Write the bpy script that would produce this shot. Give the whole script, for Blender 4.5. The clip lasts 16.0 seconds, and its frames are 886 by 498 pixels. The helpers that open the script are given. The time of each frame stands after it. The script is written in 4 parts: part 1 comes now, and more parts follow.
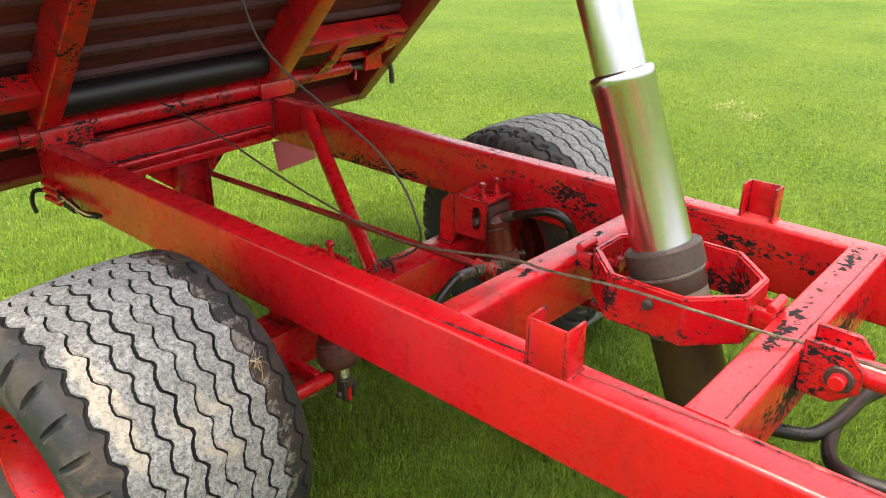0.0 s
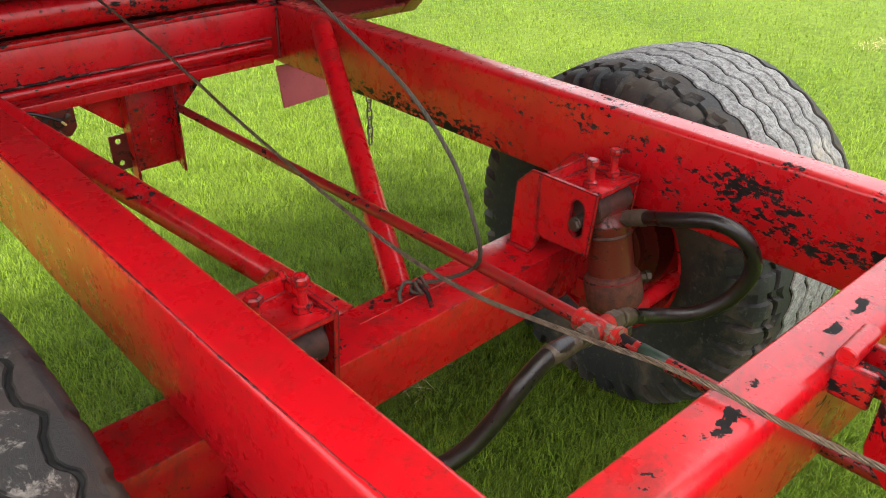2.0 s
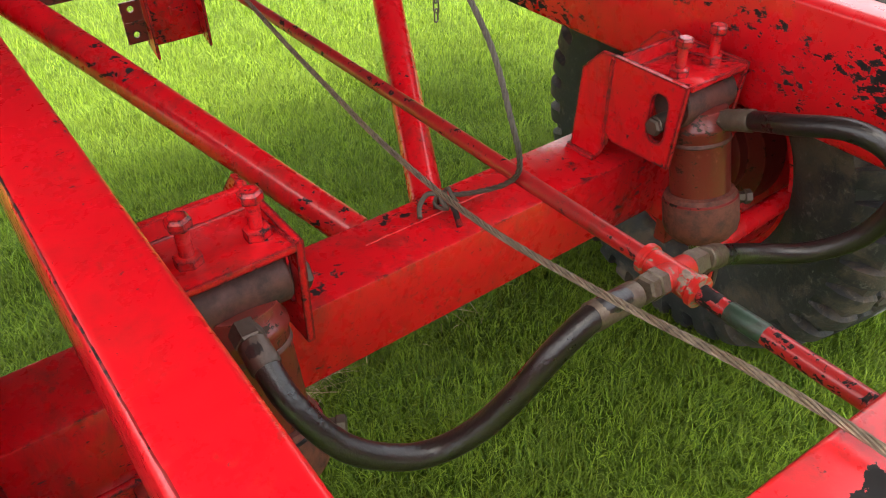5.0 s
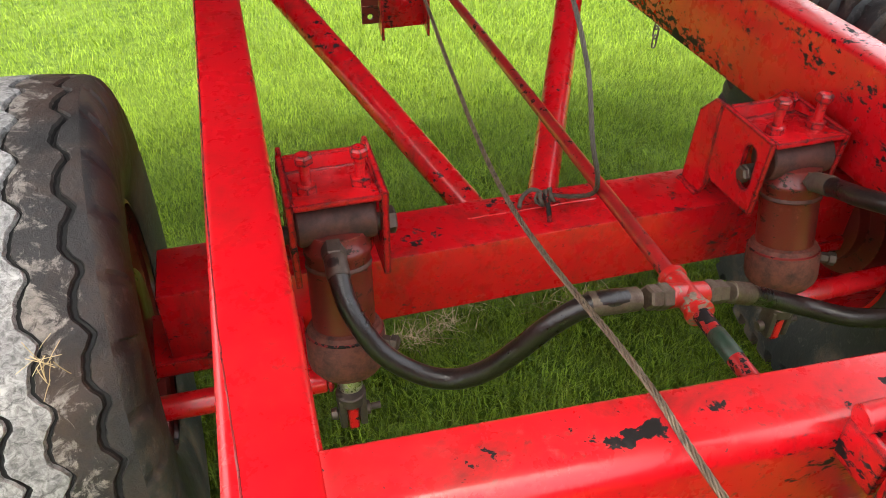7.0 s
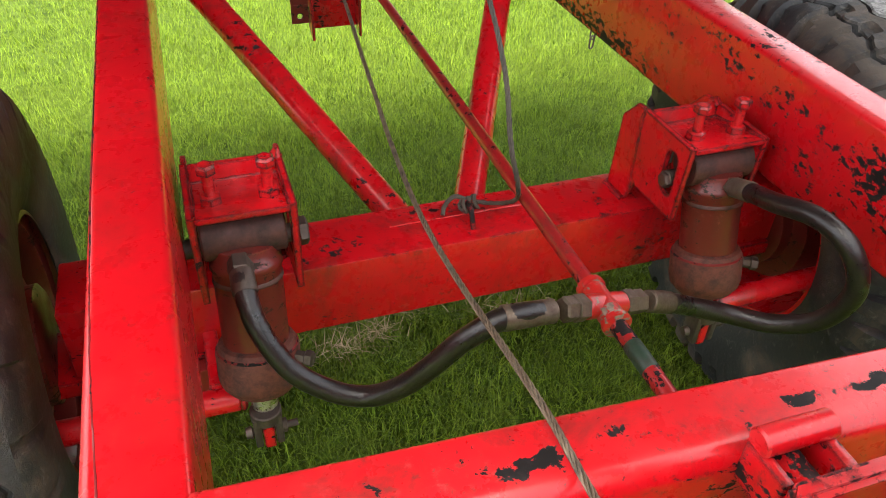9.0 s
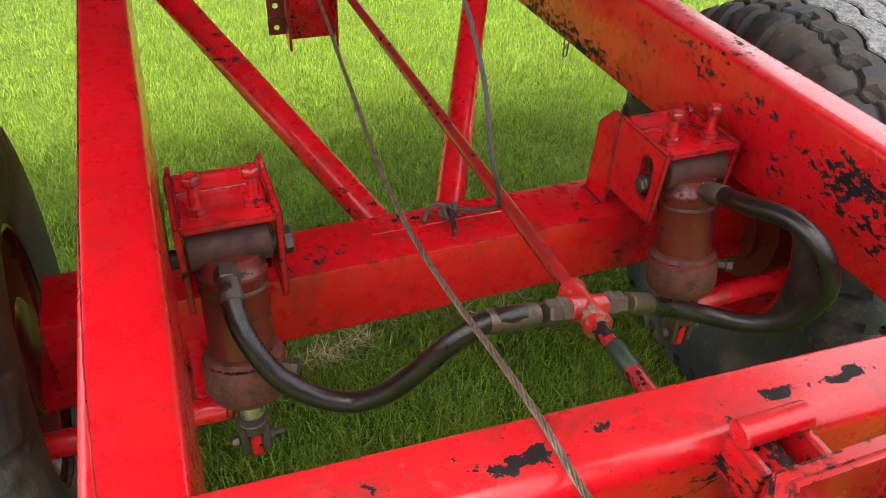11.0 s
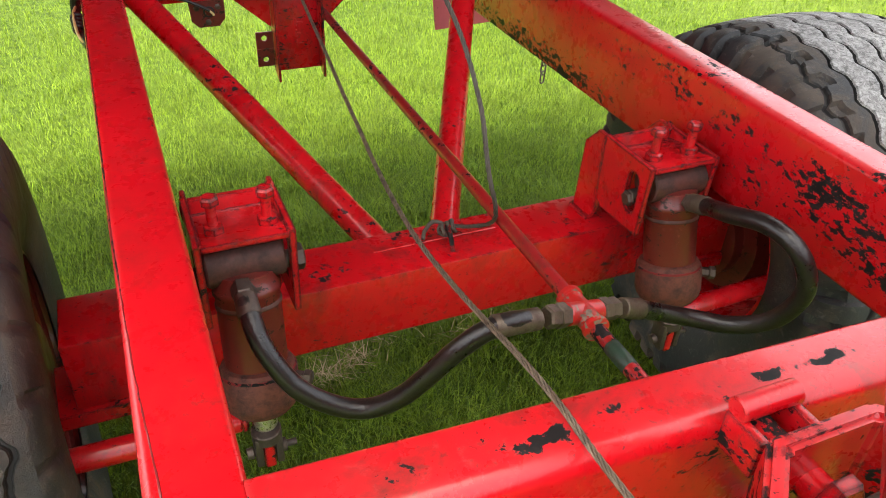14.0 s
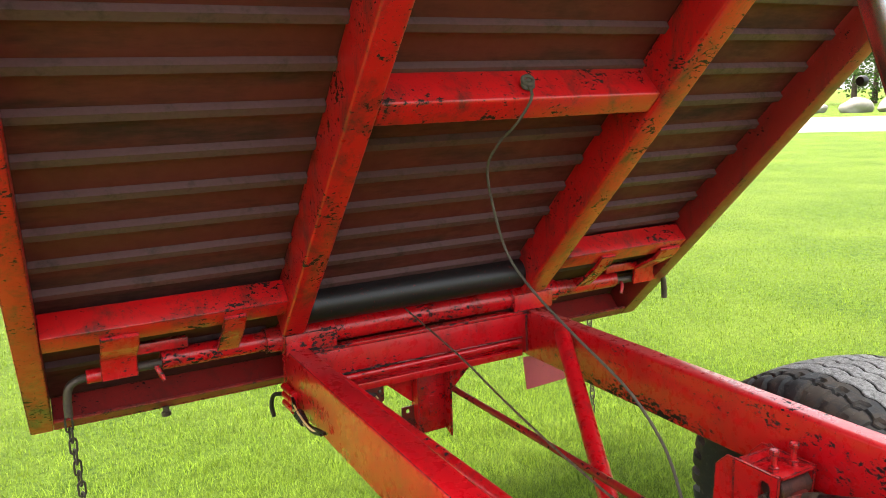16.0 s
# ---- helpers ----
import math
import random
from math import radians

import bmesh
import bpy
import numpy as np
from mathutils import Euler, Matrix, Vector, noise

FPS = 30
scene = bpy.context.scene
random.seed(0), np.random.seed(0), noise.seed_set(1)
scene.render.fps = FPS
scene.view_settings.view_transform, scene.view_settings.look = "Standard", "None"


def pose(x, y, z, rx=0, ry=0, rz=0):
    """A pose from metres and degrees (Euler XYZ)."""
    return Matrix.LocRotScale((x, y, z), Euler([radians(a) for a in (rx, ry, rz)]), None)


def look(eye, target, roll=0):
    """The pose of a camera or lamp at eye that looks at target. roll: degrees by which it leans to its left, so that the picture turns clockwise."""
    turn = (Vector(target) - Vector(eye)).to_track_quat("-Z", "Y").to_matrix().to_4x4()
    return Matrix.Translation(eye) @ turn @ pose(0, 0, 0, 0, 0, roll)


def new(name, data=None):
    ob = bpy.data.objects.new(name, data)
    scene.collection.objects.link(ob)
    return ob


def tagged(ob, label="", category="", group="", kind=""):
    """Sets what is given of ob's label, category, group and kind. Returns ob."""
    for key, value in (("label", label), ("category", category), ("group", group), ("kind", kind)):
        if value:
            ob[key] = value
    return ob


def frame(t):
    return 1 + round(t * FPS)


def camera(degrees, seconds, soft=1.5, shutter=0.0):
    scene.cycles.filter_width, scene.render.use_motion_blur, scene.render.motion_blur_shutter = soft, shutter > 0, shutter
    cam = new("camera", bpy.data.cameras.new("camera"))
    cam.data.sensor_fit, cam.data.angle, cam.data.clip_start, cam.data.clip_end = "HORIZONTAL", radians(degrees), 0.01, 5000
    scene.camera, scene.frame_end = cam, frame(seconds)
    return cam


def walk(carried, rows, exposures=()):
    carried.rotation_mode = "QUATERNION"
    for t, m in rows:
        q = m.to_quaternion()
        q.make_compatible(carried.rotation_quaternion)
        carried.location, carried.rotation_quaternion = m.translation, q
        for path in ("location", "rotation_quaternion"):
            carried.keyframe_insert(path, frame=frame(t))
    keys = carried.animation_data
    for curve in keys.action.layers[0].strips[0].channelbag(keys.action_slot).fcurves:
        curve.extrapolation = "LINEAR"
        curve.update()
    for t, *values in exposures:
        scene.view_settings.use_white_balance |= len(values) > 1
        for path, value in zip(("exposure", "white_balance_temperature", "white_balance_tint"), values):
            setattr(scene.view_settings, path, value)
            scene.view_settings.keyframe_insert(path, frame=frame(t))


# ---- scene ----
cam = camera(59.9, 16.0, 0.8)
PATH = [
    (0, (-1.62, -1.604, 1.774), (-0.267, -0.4, 0.927), -0.4),
    (0.5, (-1.59, -1.585, 1.762), (-0.248, -0.365, 0.921), 0.8),
    (1, (-1.452, -1.441, 1.705), (-0.126, -0.208, 0.856), 2.0),
    (1.5, (-1.086, -1.093, 1.574), (0.198, 0.152, 0.679), 2.4),
    (2, (-0.829, -0.838, 1.458), (0.367, 0.406, 0.448), 1.1),
    (2.5, (-0.672, -0.709, 1.377), (0.47, 0.523, 0.291), 0.4),
    (3, (-0.591, -0.67, 1.329), (0.504, 0.547, 0.181), -0.2),
    (5.5, (-0.551, -0.676, 1.306), (0.268, 0.641, 0.043), -0.7),
    (6, (-0.554, -0.732, 1.327), (0.106, 0.666, 0.058), -0.5),
    (6.5, (-0.533, -0.853, 1.375), (-0.049, 0.624, 0.116), -0.5),
    (7, (-0.457, -0.96, 1.419), (-0.035, 0.552, 0.18), 0.3),
    (7.5, (-0.406, -0.938, 1.411), (0.022, 0.58, 0.181), 1.0),
    (8, (-0.384, -0.932, 1.405), (0.079, 0.573, 0.172), 1.6),
    (8.5, (-0.388, -0.938, 1.41), (0.116, 0.55, 0.172), 2.0),
    (9, (-0.391, -0.936, 1.412), (0.147, 0.537, 0.171), 2.4),
    (9.5, (-0.389, -0.945, 1.419), (0.177, 0.521, 0.181), 2.7),
    (10, (-0.398, -0.947, 1.419), (0.182, 0.517, 0.186), 2.8),
    (12.5, (-0.413, -0.952, 1.426), (0.213, 0.517, 0.222), 2.7),
    (13, (-0.427, -0.951, 1.427), (0.21, 0.518, 0.228), 2.7),
    (13.5, (-0.456, -0.977, 1.436), (0.194, 0.493, 0.246), 2.7),
    (14, (-0.473, -0.997, 1.44), (0.199, 0.488, 0.281), 2.6),
    (14.5, (-0.534, -1.049, 1.466), (0.171, 0.467, 0.368), 2.3),
    (15, (-0.681, -1.1, 1.522), (0.08, 0.5, 0.594), 1.4),
    (15.5, (-0.975, -1.15, 1.603), (-0.14, 0.532, 0.914), -0.4),
    (16, (-1.273, -1.308, 1.781), (-0.361, 0.433, 1.409), -2.3),
]
walk(cam, [(t, look(eye, target, roll)) for t, eye, target, roll in PATH], [(0.0, 2.5, 6900, 5), (1.5, 2.65, 6900, 5), (3.0, 3.06, 6900, 5), (5.5, 3.15, 6900, 5), (6.5, 3.10, 6900, 5), (8.0, 2.98, 6900, 5), (14.0, 2.98, 6900, 5), (15.0, 2.92, 6900, 5), (16.0, 2.92, 6900, 5)])

# ---- light ----
world = bpy.data.worlds.new("sky")
scene.world = world
world.use_nodes = True
wn = world.node_tree.nodes
sky = wn.new("ShaderNodeTexSky")
sky.sky_type = "NISHITA"
sky.sun_disc = False
sky.sun_elevation, sky.sun_rotation = radians(80), radians(320)
sky.air_density, sky.dust_density, sky.ozone_density = 0.7, 9.0, 0.2
cloud = wn.new("ShaderNodeMix")  # an even, pale cloud cover under the clear sky
cloud.data_type = "RGBA"
cloud.inputs[0].default_value = 0.5
cloud.inputs[7].default_value = (2.4, 2.4, 2.45, 1.0)
world.node_tree.links.new(sky.outputs[0], cloud.inputs[6])
world.node_tree.links.new(cloud.outputs[2], wn["Background"].inputs[0])
wn["Background"].inputs[1].default_value = 0.15
sun_data = bpy.data.lights.new("sun", "SUN")
sun_data.energy, sun_data.angle, sun_data.color = 0.5, radians(50), (1.0, 0.95, 0.88)
sun = new("sun", sun_data)
sun.matrix_world = look((-1.12, 1.33, 9.85), (0, 0, 0))


# ---- materials ----
class Nodes:
    """Short hand for a node material."""

    def __init__(self, name):
        self.m = bpy.data.materials.new(name)
        self.m.use_nodes = True
        self.t = self.m.node_tree
        self.bsdf = self.t.nodes["Principled BSDF"]
        self.co = self.t.nodes.new("ShaderNodeTexCoord").outputs["Object"]

    def add(self, kind, **values):
        n = self.t.nodes.new(kind)
        for k, v in values.items():
            key = k.replace("_", " ")
            sock = n.inputs[key] if key in n.inputs else n.inputs[k]
            if isinstance(v, bpy.types.NodeSocket):
                self.t.links.new(v, sock)
            else:
                sock.default_value = v
        return n

    def noise(self, scale, detail=4.0, rough=0.6, dist=0.0, co=None):
        return self.add("ShaderNodeTexNoise", Vector=co or self.co, Scale=scale, Detail=detail, Roughness=rough, Distortion=dist).outputs["Fac"]

    def ramp(self, fac, a, b, lo=0.0, hi=1.0):
        n = self.add("ShaderNodeMapRange", Value=fac)
        n.inputs[1].default_value, n.inputs[2].default_value = a, b
        n.inputs[3].default_value, n.inputs[4].default_value = lo, hi
        return n.outputs[0]

    def math(self, op, a, b=0.0):
        n = self.t.nodes.new("ShaderNodeMath")
        n.operation = op
        for i, v in enumerate((a, b)):
            if isinstance(v, bpy.types.NodeSocket):
                self.t.links.new(v, n.inputs[i])
            else:
                n.inputs[i].default_value = v
        return n.outputs[0]

    def mix(self, fac, a, b):
        n = self.t.nodes.new("ShaderNodeMix")
        n.data_type = "RGBA"
        for sock, v in ((n.inputs[0], fac), (n.inputs[6], a), (n.inputs[7], b)):
            if isinstance(v, bpy.types.NodeSocket):
                self.t.links.new(v, sock)
            else:
                sock.default_value = v if isinstance(v, float) else (*v, 1.0)
        return n.outputs[2]

    def out(self, **values):
        for k, v in values.items():
            sock = self.bsdf.inputs[k.replace("_", " ")]
            if isinstance(v, bpy.types.NodeSocket):
                self.t.links.new(v, sock)
            else:
                sock.default_value = (*v, 1.0) if isinstance(v, tuple) else v
        return self.m

    def bump(self, height, strength=0.3, distance=0.002):
        n = self.add("ShaderNodeBump", Height=height, Strength=strength, Distance=distance)
        self.t.links.new(n.outputs[0], self.bsdf.inputs["Normal"])


RED = (0.60, 0.004, 0.011)


def paint(name, chips=0.5, dirt=0.3, red=RED, rough=0.27, metal=(0.010, 0.0085, 0.0085), spots=(), edges=0.5, chalk_sheen=0.0):
    """Worn red enamel: crisp chips in clusters down to dark steel, rubbed edges, dull patches, fine dirt.
    spots: (x, y, z, reach x, y, z, strength) of places where the paint is gone. Last value: paler upper faces, chalky
    paint plus sky sheen put into the colour."""
    k = Nodes(name)
    geo = k.t.nodes.new("ShaderNodeNewGeometry")
    flat = k.add("ShaderNodeMapping", Vector=k.co, Scale=(1.0, 1.0, 1.8)).outputs[0]
    cluster = k.noise(5.4, 4, 0.6, co=flat)
    fine = k.noise(50.0, 9, 0.68, 0.1, co=flat)
    speck = k.noise(120.0, 3, 0.6, 0.4)
    a = k.math("ADD", k.ramp(cluster, 0.0, 1.0, -0.155, 0.945), k.ramp(fine, 0.0, 1.0, -0.27, 1.42))
    for x, y, z, rx, ry, rz, s in spots:
        off = k.add("ShaderNodeMapping", Vector=k.co, Location=(-x / rx, -y / ry, -z / rz), Scale=(1 / rx, 1 / ry, 1 / rz)).outputs[0]
        d = k.t.nodes.new("ShaderNodeVectorMath")
        d.operation = "LENGTH"
        k.t.links.new(off, d.inputs[0])
        a = k.math("ADD", a, k.ramp(d.outputs["Value"], 1.0, 0.35, 0.0, s))
    if edges:
        bevel = k.t.nodes.new("ShaderNodeBevel")
        bevel.samples = 4
        bevel.inputs["Radius"].default_value = 0.009
        dot = k.t.nodes.new("ShaderNodeVectorMath")
        dot.operation = "DOT_PRODUCT"
        k.t.links.new(bevel.outputs[0], dot.inputs[0])
        k.t.links.new(geo.outputs["Normal"], dot.inputs[1])
        rub = k.ramp(dot.outputs["Value"], 0.995, 0.86)
        a = k.math("ADD", a, k.math("MULTIPLY", rub, 0.60 * edges))
    edge = 1.345 - 0.25 * chips
    chip = k.ramp(a, edge, edge + 0.010)
    tiny = k.math("MULTIPLY", k.ramp(speck, 0.70 - 0.03 * chips, 0.708 - 0.03 * chips), k.ramp(k.noise(7.0, 2), 0.40, 0.56))
    chip = k.math("MAXIMUM", chip, tiny)
    rim = k.math("SUBTRACT", k.ramp(a, edge - 0.045, edge - 0.004), chip)
    shade = k.noise(3.5, 4)
    base = k.mix(k.ramp(shade, 0.35, 0.7), red, tuple(v * 0.84 for v in red))
    streak = k.noise(9.0, 8, 0.74, 0.3, co=k.add("ShaderNodeMapping", Vector=k.co, Scale=(1.0, 1.0, 0.35)).outputs[0])
    base = k.mix(k.math("MULTIPLY", k.ramp(streak, 0.50, 0.74), dirt * 0.8), base, (0.085, 0.022, 0.016))
    freckle = k.math("MULTIPLY", k.ramp(k.noise(95.0, 5, 0.7), 0.57, 0.64), k.ramp(k.noise(8.0, 4), 0.42, 0.66))
    base = k.mix(k.math("MULTIPLY", freckle, 0.25 + 0.55 * dirt), base, (0.12, 0.03, 0.022))
    scuff = k.math("MULTIPLY", k.ramp(k.noise(70.0, 6, 0.75), 0.58, 0.70), k.ramp(k.noise(6.0, 3), 0.47, 0.65))
    base = k.mix(k.math("MULTIPLY", scuff, 0.22 * dirt + 0.05), base, (0.62, 0.16, 0.15))
    if edges:
        base = k.mix(k.math("MULTIPLY", rub, 0.16), base, (0.66, 0.14, 0.13))
    # upward faces paler: chalky paint, with the sky's grazing reflection painted in
    if chalk_sheen:
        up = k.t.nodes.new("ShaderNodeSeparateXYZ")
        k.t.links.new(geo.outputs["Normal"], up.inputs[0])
        pale_top = k.math("MULTIPLY", k.ramp(up.outputs[2], 0.55, 0.97), k.ramp(k.noise(20.0, 7, 0.74), 0.30, 0.62, 0.35, 1.0))
        base = k.mix(k.math("MULTIPLY", pale_top, chalk_sheen), base, (0.64, 0.30, 0.30))
    base = k.mix(k.math("MULTIPLY", rim, 0.16), base, (0.22, 0.03, 0.025))
    bare = k.mix(k.ramp(k.noise(60.0, 4), 0.50, 0.80), metal, (0.040, 0.032, 0.030))
    k.out(Base_Color=k.mix(chip, base, bare))
    r = k.ramp(k.noise(22.0, 5, 0.7), 0.3, 0.75, rough - 0.07, rough + 0.15)
    k.out(Roughness=k.math("MAXIMUM", r, k.math("MULTIPLY", chip, 0.66)), Specular_IOR_Level=k.ramp(chip, 0, 1, 0.42, 0.18))
    k.out(Coat_Weight=k.math("MULTIPLY", k.math("SUBTRACT", 1.0, chip), 0.36), Coat_Roughness=k.ramp(k.noise(16.0, 5), 0.3, 0.7, 0.06, 0.22))
    k.bump(k.math("SUBTRACT", k.math("MULTIPLY", k.noise(80.0, 4), 0.14), k.math("MULTIPLY", chip, 0.7)), 0.5, 0.0016)
    return k.m


def steel(name, col, rough=0.3, metallic=1.0, grime=(0.05, 0.035, 0.025), amount=0.3, scale=18.0, stretch=(1, 1, 1)):
    k = Nodes(name)
    mp = k.add("ShaderNodeMapping", Vector=k.co, Scale=stretch).outputs[0]
    f = k.ramp(k.noise(scale, 6, 0.7, co=mp), 0.62 - 0.25 * amount, 0.72)
    f2 = k.noise(scale * 6, 3)
    k.out(Base_Color=k.mix(f, k.mix(f2, col, tuple(c * 0.75 for c in col)), grime))
    k.out(Metallic=k.math("MULTIPLY", k.math("SUBTRACT", 1.0, f), metallic))
    k.out(Roughness=k.ramp(k.math("ADD", f2, f), 0.3, 1.4, rough, rough + 0.35))
    k.bump(k.math("ADD", f, k.math("MULTIPLY", f2, 0.4)), 0.3, 0.001)
    return k.m


def rubber(name, col, dust, amount, rough=0.6, scale=9.0):
    k = Nodes(name)
    f = k.math("MULTIPLY", k.ramp(k.noise(scale, 7, 0.72), 0.35, 0.7), amount)
    g = k.noise(150.0, 3)
    k.out(Base_Color=k.mix(f, k.mix(g, col, tuple(c * 0.6 for c in col)), dust), Roughness=k.ramp(f, 0, 1, rough, 0.9))
    k.bump(k.math("ADD", g, k.math("MULTIPLY", k.noise(40.0, 4), 0.6)), 0.45, 0.002)
    return k.m


RED_CLEAN = paint("red_enamel", -0.10, 0.34, edges=0.36)
RED_WORN = paint("worn_red_enamel", 0.42, 0.85, edges=0.6)
RED_HEAVY = paint("flaking_red_enamel", 0.88, 1.3, edges=0.9)
RED_RAIL = paint("rail_red_enamel", 0.47, 0.35, edges=0.22, chalk_sheen=0.24, spots=[
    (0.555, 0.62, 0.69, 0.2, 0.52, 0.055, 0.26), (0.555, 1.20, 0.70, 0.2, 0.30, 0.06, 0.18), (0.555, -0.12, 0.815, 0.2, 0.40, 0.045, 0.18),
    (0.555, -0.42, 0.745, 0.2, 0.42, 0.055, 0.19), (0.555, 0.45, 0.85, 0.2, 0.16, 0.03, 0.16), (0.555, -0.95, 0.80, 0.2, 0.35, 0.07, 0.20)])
RED_CROSS = paint("crossmember_red_enamel", 0.22, 1.1, edges=0.2, chalk_sheen=0.03, spots=[
    (-0.185, -0.608, 0.90, 0.075, 0.016, 0.02, 0.44), (-0.10, -0.600, 0.90, 0.05, 0.018, 0.02, 0.36), (0.08, -0.612, 0.893, 0.035, 0.014, 0.02, 0.40),
    (0.155, -0.612, 0.892, 0.06, 0.016, 0.02, 0.44), (0.42, -0.61, 0.888, 0.15, 0.03, 0.03, 0.34), (-0.33, -0.60, 0.90, 0.05, 0.03, 0.02, 0.22),
    (0.02, -1.195, 0.89, 0.40, 0.030, 0.03, 0.40), (0.42, -1.20, 0.885, 0.16, 0.035, 0.03, 0.40), (0.10, -1.255, 0.79, 0.60, 0.03, 0.075, 0.40)])
RED_AXLE = paint("axle_red_enamel", 0.27, 1.2, edges=0.45, spots=[
    (0.33, 0.13, 0.572, 0.11, 0.08, 0.02, 0.17), (-0.22, 0.11, 0.572, 0.10, 0.05, 0.02, 0.22), (0.05, 0.18, 0.572, 0.16, 0.03, 0.02, 0.22), (0.45, 0.07, 0.47, 0.12, 0.03, 0.05, 0.25)])
RED_RING = paint("cradle_red_enamel", 0.47, 0.35, edges=0.3, spots=[
    (0.12, -1.0, 0.86, 0.10, 0.3, 0.09, 0.26), (0.15, -0.80, 0.87, 0.12, 0.2, 0.08, 0.30), (-0.13, -0.80, 0.88, 0.05, 0.06, 0.06, 0.2)])
RED_STRUT = paint("strut_red_enamel", 0.38, 1.2, edges=0.0)
RED_PIPE = paint("grimy_pipe_enamel", 0.92, 1.3, (0.32, 0.010, 0.012), 0.36, edges=0.0)
RED_BRACKET = paint("bracket_red_enamel", 0.54, 0.9, edges=1.0)
RED_BED = paint("grimy_bed_enamel", 0.70, 1.6, (0.60, 0.006, 0.010), 0.34, (0.018, 0.014, 0.012), edges=0.7)
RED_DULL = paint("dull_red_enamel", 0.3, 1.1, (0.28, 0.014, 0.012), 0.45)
RUSTY_RED = paint("rusty_red_paint", 0.66, 1.4, (0.14, 0.014, 0.011), 0.38, (0.035, 0.022, 0.016), edges=0.3)
GREASY = steel("greasy_brown_tube", (0.095, 0.030, 0.022), 0.5, 0.0, (0.024, 0.015, 0.012), 0.75, 28.0)
GLAND = steel("scaly_brown_casting", (0.15, 0.036, 0.022), 0.55, 0.0, (0.030, 0.017, 0.013), 0.8, 46.0)
PINK = paint("faded_pink_paint", 0.4, 0.2, (0.55, 0.10, 0.12), 0.5)
k = Nodes("ram_chrome")
streak = k.noise(30.0, 5, 0.65, co=k.add("ShaderNodeMapping", Vector=k.co, Rotation=(radians(21), 0, 0), Scale=(1, 1, 0.02)).outputs[0])
cloud = k.noise(6.0, 4)
k.out(Base_Color=k.mix(streak, (0.72, 0.72, 0.74), (0.46, 0.46, 0.48)), Metallic=1.0, Roughness=k.ramp(k.math("ADD", streak, cloud), 0.7, 1.4, 0.19, 0.30))
CHROME = k.m
PALE_OIL = steel("oily_grey_cylinder", (0.30, 0.28, 0.22), 0.35, 0.4, (0.07, 0.055, 0.04), 0.45, 9.0, (1, 1, 0.3))
DARK_STEEL = steel("brown_greased_steel", (0.12, 0.09, 0.075), 0.42, 0.7, (0.03, 0.02, 0.016), 0.5)
ROD_STEEL = steel("pale_piston_chrome", (0.62, 0.57, 0.46), 0.22, 1.0, (0.12, 0.08, 0.05), 0.35, 40.0)
FITTING = steel("oily_zinc_fitting", (0.17, 0.135, 0.10), 0.36, 0.8, (0.055, 0.026, 0.018), 1.0, 48.0)
RED_FITTING = paint("worn_fitting_enamel", 0.85, 0.7, (0.46, 0.014, 0.013), 0.34, (0.22, 0.17, 0.13), edges=0.0)
BLACK_PIPE = steel("black_painted_tube", (0.012, 0.010, 0.011), 0.3, 0.0, (0.035, 0.015, 0.013), 0.2)
TUBE_BLACK = steel("black_tube_with_overspray", (0.011, 0.0095, 0.010), 0.34, 0.0, (0.16, 0.014, 0.012), 0.12, 70.0)
BED_STEEL = steel("grimy_brown_floor_sheet", (0.12, 0.015, 0.012), 0.6, 0.0, (0.024, 0.009, 0.008), 0.55, 3.0, (0.5, 2, 2))
RIB_STEEL = steel("grey_brown_rib_steel", (0.115, 0.050, 0.052), 0.5, 0.1, (0.05, 0.03, 0.025), 0.4, 12.0)
SEAM = paint("dirty_seam_enamel", 1.10, 1.0, (0.20, 0.006, 0.008), 0.5, edges=0.0)
HOSE = rubber("black_hose_rubber", (0.011, 0.009, 0.009), (0.05, 0.032, 0.028), 0.3, 0.24)
k = Nodes("grey_worn_tread")
f = k.ramp(k.noise(11.0, 7, 0.75), 0.38, 0.66)
sp = k.ramp(k.noise(95.0, 6, 0.78, 0.7), 0.38, 0.60)
mud = k.ramp(k.noise(3.2, 5, 0.7, 0.4), 0.615, 0.67)
c = k.mix(sp, (0.11, 0.109, 0.106), k.mix(f, (0.30, 0.296, 0.288), (0.50, 0.495, 0.48)))
c = k.mix(k.math("MULTIPLY", mud, 0.6), c, (0.50, 0.42, 0.32))
cake = k.add("ShaderNodeMapping", Vector=k.co, Location=(-0.212 / 0.034, -0.31 / 0.20, -0.33 / 0.20), Scale=(1 / 0.034, 5.0, 5.0)).outputs[0]
d = k.t.nodes.new("ShaderNodeVectorMath")
d.operation = "LENGTH"
k.t.links.new(cake, d.inputs[0])
cake = k.ramp(k.math("ADD", d.outputs["Value"], k.ramp(k.noise(26.0, 6, 0.7), 0.0, 1.0, -0.9, 0.9)), 0.95, 0.75)
k.out(Base_Color=k.mix(k.math("MULTIPLY", cake, k.ramp(sp, 0, 1, 0.35, 0.8)), c, (0.54, 0.47, 0.37)), Roughness=0.85)
k.bump(k.math("ADD", sp, k.noise(210.0, 3)), 0.5, 0.002)
TREAD = k.m
k = Nodes("black_sidewall_rubber")
f = k.ramp(k.noise(7.0, 8, 0.74, 0.5), 0.47, 0.60)
scuff = k.ramp(k.noise(55.0, 6, 0.75, 0.8), 0.56, 0.68)
dust = k.ramp(k.noise(2.4, 4), 0.35, 0.7, 0.15, 0.9)
c = k.mix(k.noise(120.0, 3), (0.019, 0.020, 0.021), (0.011, 0.012, 0.013))
c = k.mix(k.math("MULTIPLY", scuff, k.math("MULTIPLY", dust, 0.7)), c, (0.19, 0.175, 0.155))
